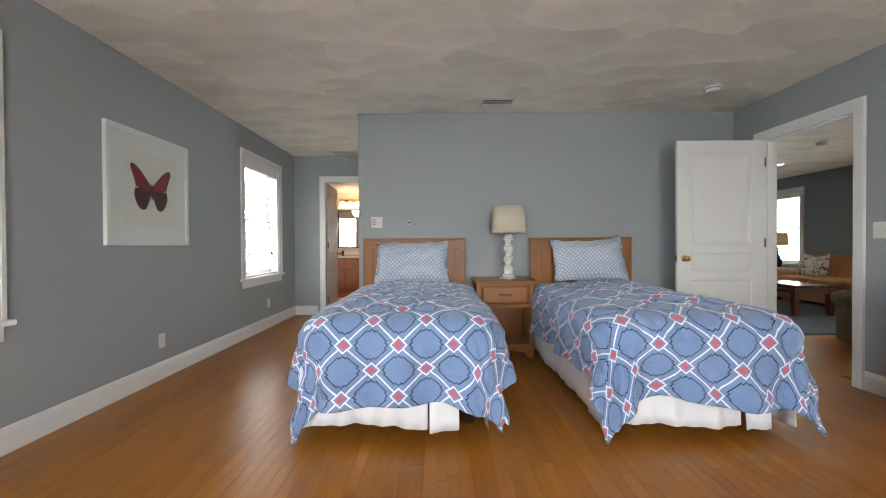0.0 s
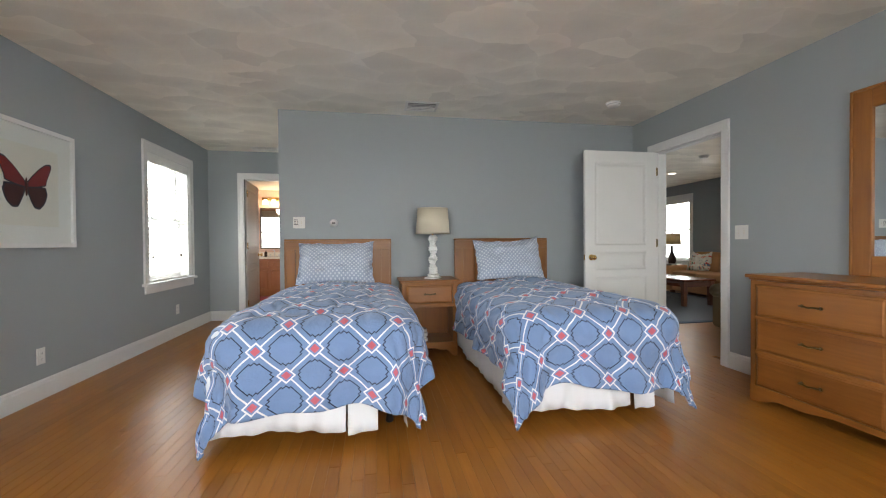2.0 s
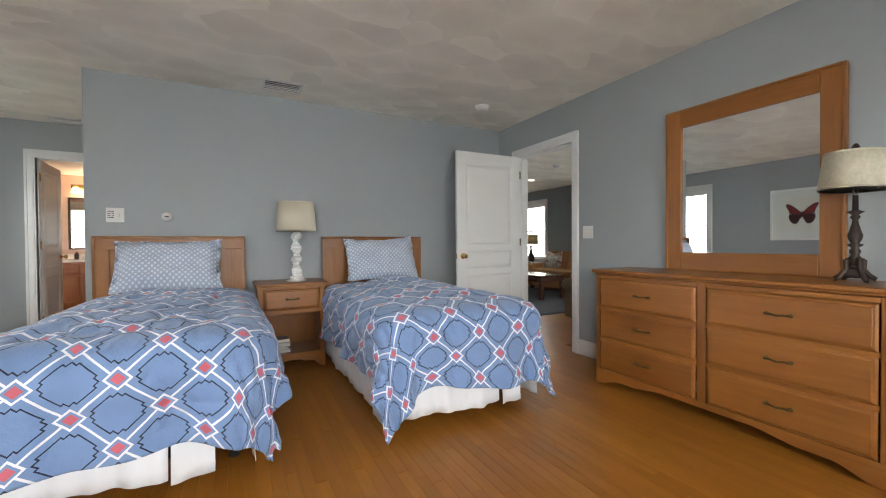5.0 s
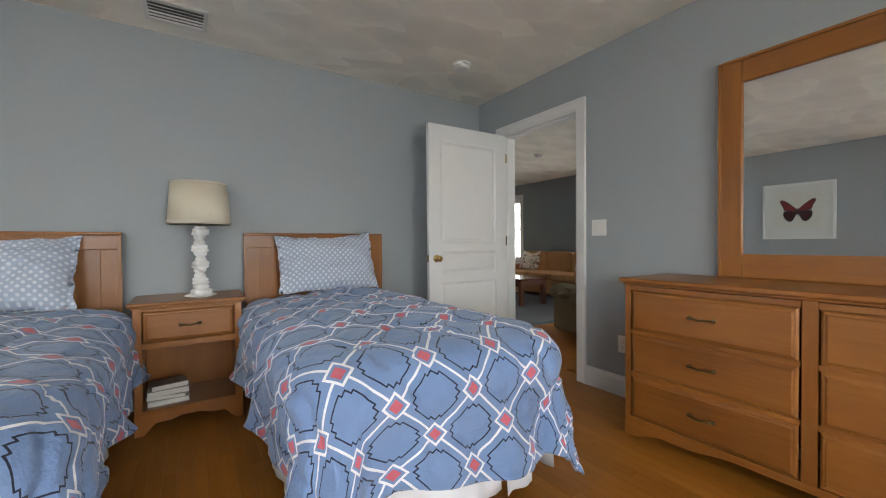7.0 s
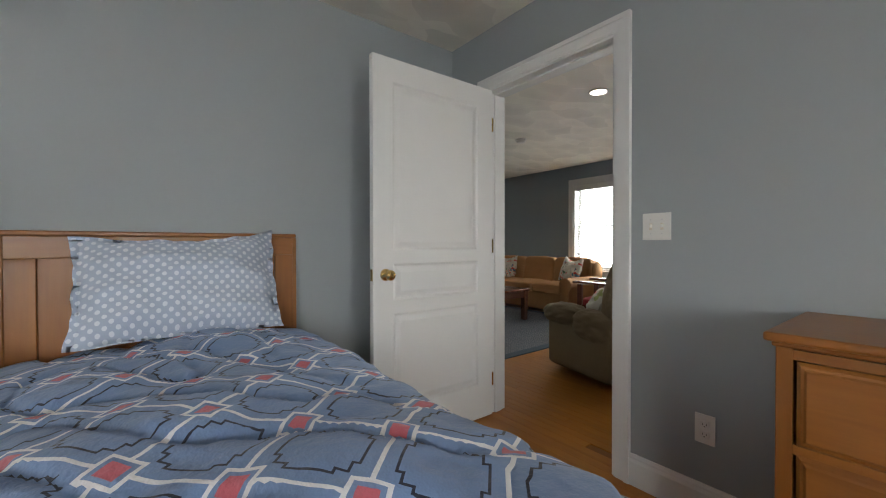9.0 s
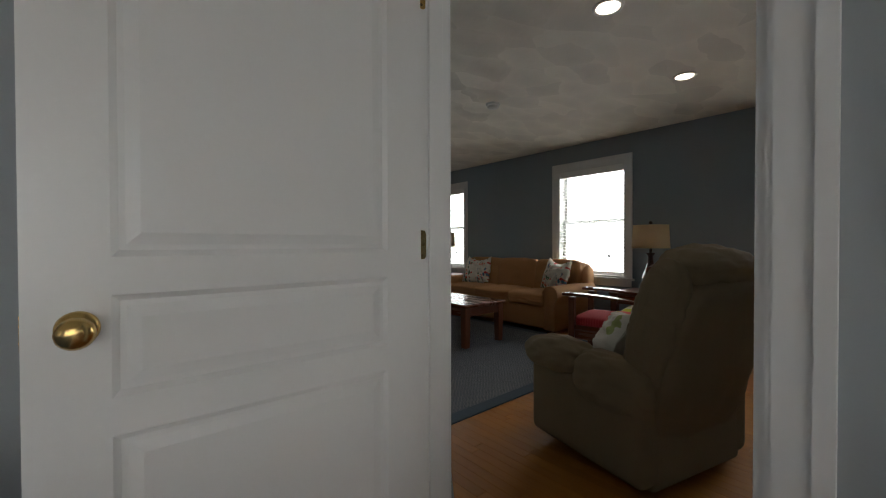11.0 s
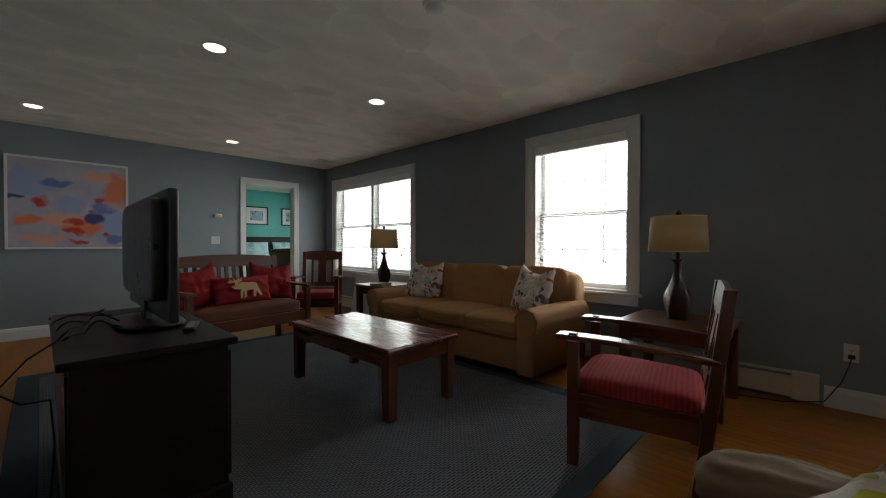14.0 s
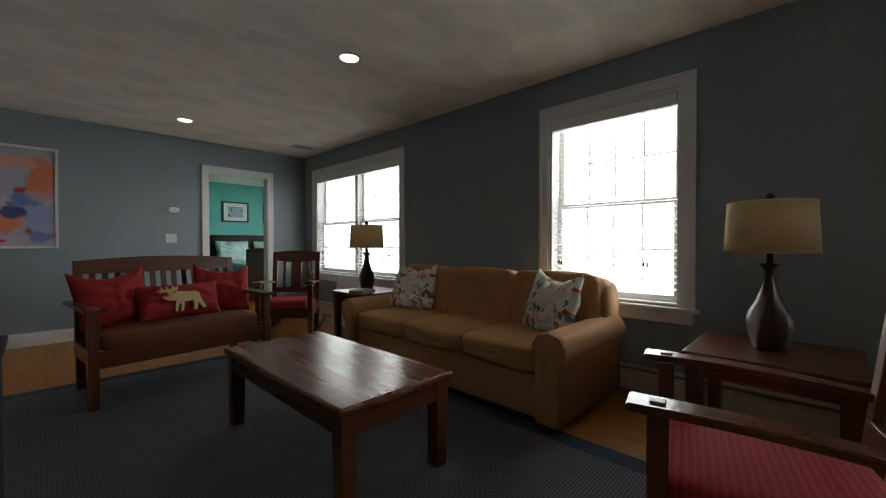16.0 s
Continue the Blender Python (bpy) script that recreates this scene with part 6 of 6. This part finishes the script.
def recliner(m):
    """Overstuffed recliner; front towards -y, middle of the seat at the origin."""
    d = thing("recliner", m, "olive-beige overstuffed recliner with padded arms", "recliner")
    part("base", block(-0.34, 0.34, -0.38, 0.42, 0.03, 0.3, 0.03, 3), OLIVE, d, smooth=True)
    part("seat_cushion", cushion(0.52, 0.72, 0.2, 12, 4, 0.18, 0.012, 3, pose(0, -0.12, 0.38, 4)), OLIVE, d, smooth=True)
    part("footrest", cushion(0.54, 0.14, 0.34, 10, 4, 0.1, 0.012, 6, Matrix.Translation((0, -0.46, 0.27))), OLIVE, d, smooth=True)
    for s in (-1, 1):
        part("arm_side", block(s * 0.26, s * 0.42, -0.42, 0.42, 0.05, 0.46, 0.05, 4), OLIVE, d, smooth=True)
        part("arm_pad", cushion(0.23, 0.56, 0.17, 20, 2.6, 0.1, 0.013, s * 7, pose(s * 0.345, -0.23, 0.505, 3)), OLIVE, d, smooth=True)
        part("arm_rear", cushion(0.2, 0.5, 0.24, 20, 3, 0.05, 0.013, s * 9, pose(s * 0.345, 0.18, 0.46, -2)), OLIVE, d, smooth=True)
    lean = Matrix.Translation((0, 0.26, 0.40)) @ pose(0, 0, 0, -17)
    part("back_shell", cushion(0.68, 0.16, 0.74, 20, 5, 0.03, 0.014, 1, lean @ Matrix.Translation((0, 0.13, 0.22))), OLIVE, d, smooth=True)
    for k, (z, h, w, t) in enumerate(((0.12, 0.22, 0.60, 0.24), (0.30, 0.22, 0.64, 0.27), (0.48, 0.22, 0.66, 0.28), (0.62, 0.19, 0.62, 0.26))):
        part("back_roll", cushion(w, t, h, 30, 2.7, 0.05, 0.012, k * 4.0, lean @ Matrix.Translation((0, 0.02, z)), 0.005), OLIVE, d, smooth=True)
    for s in (-1, 1):
        part("wing", cushion(0.14, 0.26, 0.6, 44, 2.6, 0.05, 0.009, s * 3, lean @ Matrix.Translation((s * 0.31, 0.04, 0.36)), 0.016), OLIVE, d, smooth=True)
    return d


RM = pose(4.42, 3.62, 0, 0, 0, 166)
recliner(RM).scale = (0.95, 0.82, 0.975)
fp = throw_pillow(pose(4.315, 3.735, 0.445, -28, 0, 206), 0.29, WATERCOL, "watercolour floral pillow with plain linen back, on recliner", 40.0, ear=0.05)
fp.data.materials.append(plain("grey_linen_backing", (0.3, 0.27, 0.22), 0.9, var=0.1, scale=8, fine=300, bump=0.25))
for f in fp.data.polygons:
    f.material_index = 1 if f.normal.y > 0.12 else 0
throw_pillow(pose(4.40, 3.62, 0.46, -24, 0, 186), 0.3, TAN, "tan throw pillow behind the floral one", 46.0, ear=0.05)

tvs = thing("tv_stand", pose(3.93, 6.02, 0.011), "espresso wood media stand on the rug", "tv stand")
part("body", block(-0.235, 0.235, -0.575, 0.575, 0.09, 0.66, 0.004), ESPRESSO, tvs)
part("top", block(-0.265, 0.265, -0.605, 0.605, 0.66, 0.69, 0.009, 3), ESPRESSO, tvs)
part("base_moulding", block(-0.25, 0.25, -0.59, 0.59, 0.0, 0.1, 0.012, 2), ESPRESSO, tvs)
for y in (-0.29, 0.29):
    part("cabinet_door", block(0.235, 0.25, y - 0.27, y + 0.27, 0.12, 0.63, 0.004), ESPRESSO, tvs)
part("back_panel", block(-0.241, -0.235, -0.5, 0.5, 0.14, 0.62), BLACK, tvs)
part("label_tag", block(-0.2425, -0.2412, -0.46, -0.38, 0.50, 0.56), PAPER, tvs, "white paper label")

tv = thing("television", pose(3.99, 6.02, 0.701), "black flat-screen television on a swivel foot", "television")
part("bezel", block(-0.006, 0.03, -0.475, 0.475, 0.06, 0.595, 0.008, 2), BLACK, tv)
part("screen", block(0.0295, 0.032, -0.455, 0.455, 0.09, 0.578), SCREEN, tv, "dark glossy screen")
part("rear_housing", cushion(0.05, 0.84, 0.44, 8, 8, m=Matrix.Translation((-0.025, 0, 0.35))), BLACK, tv, smooth=True)
part("neck", block(-0.02, 0.015, -0.05, 0.05, 0.012, 0.12, 0.006), BLACK, tv)
part("foot", cushion(0.26, 0.5, 0.026, 8, 3.2, m=Matrix.Translation((0, 0, 0.013))), BLACK, tv, smooth=True)
random.seed(4)
for k in range(4):
    pts = [(3.9 - 0.02 * k, 5.9 + 0.07 * k, 0.712 + 0.02 * k)]
    for i in range(1, 9):
        f = i / 8
        pts.append((3.86 - 0.17 * f - 0.03 * k * math.sin(f * 3), 5.75 + 0.18 * k + 0.16 * math.sin(f * 4 + k), 0.712 + 0.05 * abs(math.sin(f * 5 + k)) * (1 - f * 0.5)))
    cb = part("cable", tube(pts, 0.004, 6), BLACK, None, smooth=True)
    tagged(cb, "black cable lying tangled behind the television", "cable", "television cables")
cb = part("cable", tube([(3.69, 5.8, 0.716), (3.6, 5.76, 0.66), (3.52, 5.8, 0.55), (3.58, 5.85, 0.48), (3.66, 5.9, 0.46), (3.67, 5.85, 0.3), (3.65, 5.75, 0.02)], 0.004, 6), BLACK, None, smooth=True)
tagged(cb, "black cable hanging behind the media stand", "cable", "television cables")
rm = thing("remote_control", pose(4.1, 5.72, 0.701, 0, 0, 70), "dark grey remote control on the media stand", "remote control")
part("body", block(-0.09, 0.09, -0.022, 0.022, 0, 0.02, 0.006), BLACK, rm)
for i in range(5):
    part("button", block(-0.07 + i * 0.028, -0.056 + i * 0.028, -0.012, 0.012, 0.02, 0.023, 0.001), NICKEL, rm)

art = thing("abstract_painting", pose(3.9, 10.2, 1.55), "abstract orange and blue painting, white frame", "painting")
part("canvas", block(-0.51, 0.51, -0.03, -0.006, -0.505, 0.505), PAINTING, art)
part("frame", blocks((-0.535, -0.51, -0.04, 0, -0.53, 0.53), (0.51, 0.535, -0.04, 0, -0.53, 0.53), (-0.51, 0.51, -0.04, 0, 0.505, 0.53), (-0.51, 0.51, -0.04, 0, -0.53, -0.505), bev=0.002), TRIM, art)

ht = tagged(thing("baseboard_heater", pose(7.26, 0, 0), "cream metal baseboard heater under the windows", "heater"), kind="structure")
part("heater_cover", blocks((-0.06, -0.052, 3.86, 10.18, 0.035, 0.165)), CREAM, ht)
part("heater_top", blocks((-0.052, 0.0, 3.86, 10.18, 0.19, 0.20), (-0.06, -0.04, 3.86, 10.18, 0.165, 0.172)), CREAM, ht)
part("heater_fins", blocks((-0.05, -0.004, 3.86, 10.18, 0.07, 0.15)), BLACK, ht)
part("end_cap", block(-0.066, 0.0, 3.72, 3.86, 0.02, 0.205, 0.004), CREAM, ht)
cb = part("cable", tube([(7.24, 3.575, 0.36), (7.2, 3.58, 0.33), (7.16, 3.62, 0.2), (7.14, 3.7, 0.06), (7.12, 3.9, 0.012), (7.05, 4.2, 0.012)], 0.004, 6), BLACK, None, smooth=True)
tagged(cb, "black lamp cord running from the outlet", "cable")
pl = part("power_plug", block(7.215, 7.2505, 3.558, 3.592, 0.342, 0.368, 0.005), BLACK)
tagged(pl, "black power plug in the wall outlet", "plug")
cb = part("cable", tube([(3.2, 7.3, 0.005), (3.205, 7.05, 0.005), (3.225, 6.85, 0.005), (3.3, 6.43, 0.005), (3.345, 6.1, 0.005), (3.385, 5.83, 0.005), (3.45, 5.6, 0.006), (3.56, 5.5, 0.016), (3.66, 5.52, 0.016)], 0.005, 6), BLACK, None, smooth=True)
tagged(cb, "black cable running across the oak floor to the rug", "cable")
lb = part("leaning_board", block(-0.3, 0.3, -0.012, 0.012, 0, 0.62, 0.004), TRIM)
lb.matrix_basis = pose(7.02, 8.7, 0.0, -10, 0, -90)
tagged(lb, "pale board leaning below the window", "board")

GREYFRAME = plain("pale_grey_frame_paint", (0.3, 0.32, 0.3), 0.4, var=0.06)
gp = thing("glazed_panel", pose(3.376, 4.055, 0.004, -7.6, 0, 90), "grey-framed glazed panel leaning on the wall", "panel")
for x0, x1, z0, z1 in ((-0.195, -0.17, 0, 1.07), (0.17, 0.195, 0, 1.07), (-0.17, 0.17, 0, 0.03), (-0.17, 0.17, 1.045, 1.07)):
    part("frame_rail", block(x0, x1, 0, 0.022, z0, z1, 0.002), GREYFRAME, gp)
part("backing_board", block(-0.17, 0.17, 0.008, 0.018, 0.03, 1.045), plain("grey_backing_board", (0.2, 0.215, 0.205), 0.12, var=0.06), gp, "glossy grey face")

# ---- far bedroom ----
fb = thing("sleigh_bed", pose(7.7, 13.85, 0), "dark wooden sleigh bed with aqua bedding", "bed")
part("headboard", block(-0.82, 0.82, -0.06, 0, 0, 1.27, 0.02, 3), ESPRESSO, fb)
part("footboard", block(-0.82, 0.82, -2.18, -2.12, 0.05, 0.95, 0.02, 3), CHERRY, fb, "reddish curved footboard")
part("footboard_roll", cushion(1.66, 0.12, 0.1, 8, 4, m=Matrix.Translation((0, -2.18, 0.95))), CHERRY, fb, smooth=True)
for s in (-1, 1):
    part("side_rail", block(s * 0.79, s * 0.75, -2.12, -0.06, 0.25, 0.42, 0.005), ESPRESSO, fb)
part("mattress", block(-0.74, 0.74, -2.1, -0.06, 0.3, 0.66, 0.06, 4), IVORY, fb, smooth=True)
b = sheet(lambda u, v: (max(-0.78, min(0.78, u)), v, 0.70 + 0.02 * noise.noise(Vector((u * 4, v * 4, 0))) - max(0, abs(u) - 0.78)), lin(-1.15, 1.15, 40), lin(-2.08, -0.5, 30))
cf = part("comforter", b, AQUA, None, smooth=True)
cf.matrix_basis = pose(7.7, 13.85, 0)
tagged(cf, "aqua patterned comforter on the sleigh bed", "comforter")
for x in (-0.4, 0.4):
    p = part("bed_pillow", pillow(0.7, 0.5, 0.2, 0.04, 0.0, 0.012, x), AQUA, None, smooth=True)
    p.matrix_basis = pose(7.7 + x, 13.6, 0.68, -22)
    tagged(p, "aqua watercolour pillow on the sleigh bed", "pillow", "aqua pillows")
for x in (7.42, 8.32):
    fp = thing("framed_print", pose(x, 13.9, 1.8), "small landscape print in a black frame", "picture", "framed prints")
    part("frame", blocks((-0.28, -0.25, -0.025, 0, -0.23, 0.23), (0.25, 0.28, -0.025, 0, -0.23, 0.23), (-0.25, 0.25, -0.025, 0, 0.2, 0.23), (-0.25, 0.25, -0.025, 0, -0.23, -0.2)), BLACK, fp)
    part("mat_board", block(-0.25, 0.25, -0.012, 0, -0.2, 0.2), MAT_CARD, fp)
    part("print", sheet(lambda u, v: (u, -0.0135, v), [-0.16, 0.16], [-0.12, 0.12]), PHOTO, fp)


# ---- floor boards ----
def boards(parent, x0, x1, y0, y1, skip, picked, seed):
    """Oak strips along y: those inside picked are objects of their own, the rest one mesh."""
    rnd = random.Random(seed)
    w = 0.0572
    meshes = {}
    rest = bmesh.new()
    made = 0
    n = int((x1 - x0) / w + 0.999)
    for i in range(n):
        y = y0 - rnd.random() * 0.8
        xa, xb = x0 + i * w, min(x1, x0 + (i + 1) * w)
        while y < y1:
            L = rnd.choice((0.6, 0.9, 1.2, 1.5))
            a, c = max(y, y0), min(y + L, y1)
            y += L
            if c - a < 0.03 or skip(xa, (a + c) / 2):
                continue
            key = (round(xb - xa, 4), round(c - a, 4))
            if made < 300 and picked(xa, (a + c) / 2):
                if key not in meshes:
                    b = block(0.0003, xb - xa - 0.0003, 0.0004, c - a - 0.0004, -0.006, 0.0)
                    bmesh.ops.bevel(b, geom=[e for e in b.edges if e.verts[0].co.z > -0.001 and e.verts[1].co.z > -0.001], offset=0.0008, segments=1, affect="EDGES")
                    me = bpy.data.meshes.new("floor_board")
                    b.to_mesh(me)
                    b.free()
                    me.materials.append(OAK)
                    meshes[key] = me
                o = new("floor_board", meshes[key])
                o.parent, o.location = parent, (xa, a, 0)
                made += 1
            else:
                vs = [rest.verts.new(p) for p in ((xa + 0.0006, a + 0.0006, 0), (xb - 0.0006, a + 0.0006, 0), (xb - 0.0006, c - 0.0006, 0), (xa + 0.0006, c - 0.0006, 0))]
                lo = [rest.verts.new((v.co.x, v.co.y, -0.006)) for v in vs]
                rest.faces.new(vs)
                for k in range(4):
                    rest.faces.new((vs[(k + 1) % 4], vs[k], lo[k], lo[(k + 1) % 4]))
    tagged(part("floor_boards", rest, OAK_REST, parent), kind="stuff")


boards(floor_bed, -2.28, 3.118, -1.5, 6.09, lambda x, y: (y > 4.17 and x > -0.88) or (x > 3.05 and not 2.85 < y < 3.7), lambda x, y: 0.6 < y < 4.0 and -2.0 < x < 2.9, 3)
boards(floor_liv, 2.88, 7.26, 1.4, 10.26, lambda x, y: (x < 3.1 and y < 4.6) or (x < 3.17 and y < 4.3 and not 2.85 < y < 3.7), lambda x, y: (x < 4.6 and 2.6 < y < 4.8) or (x > 5.6 and 3.4 < y < 5.4) or y > 8.2, 8)
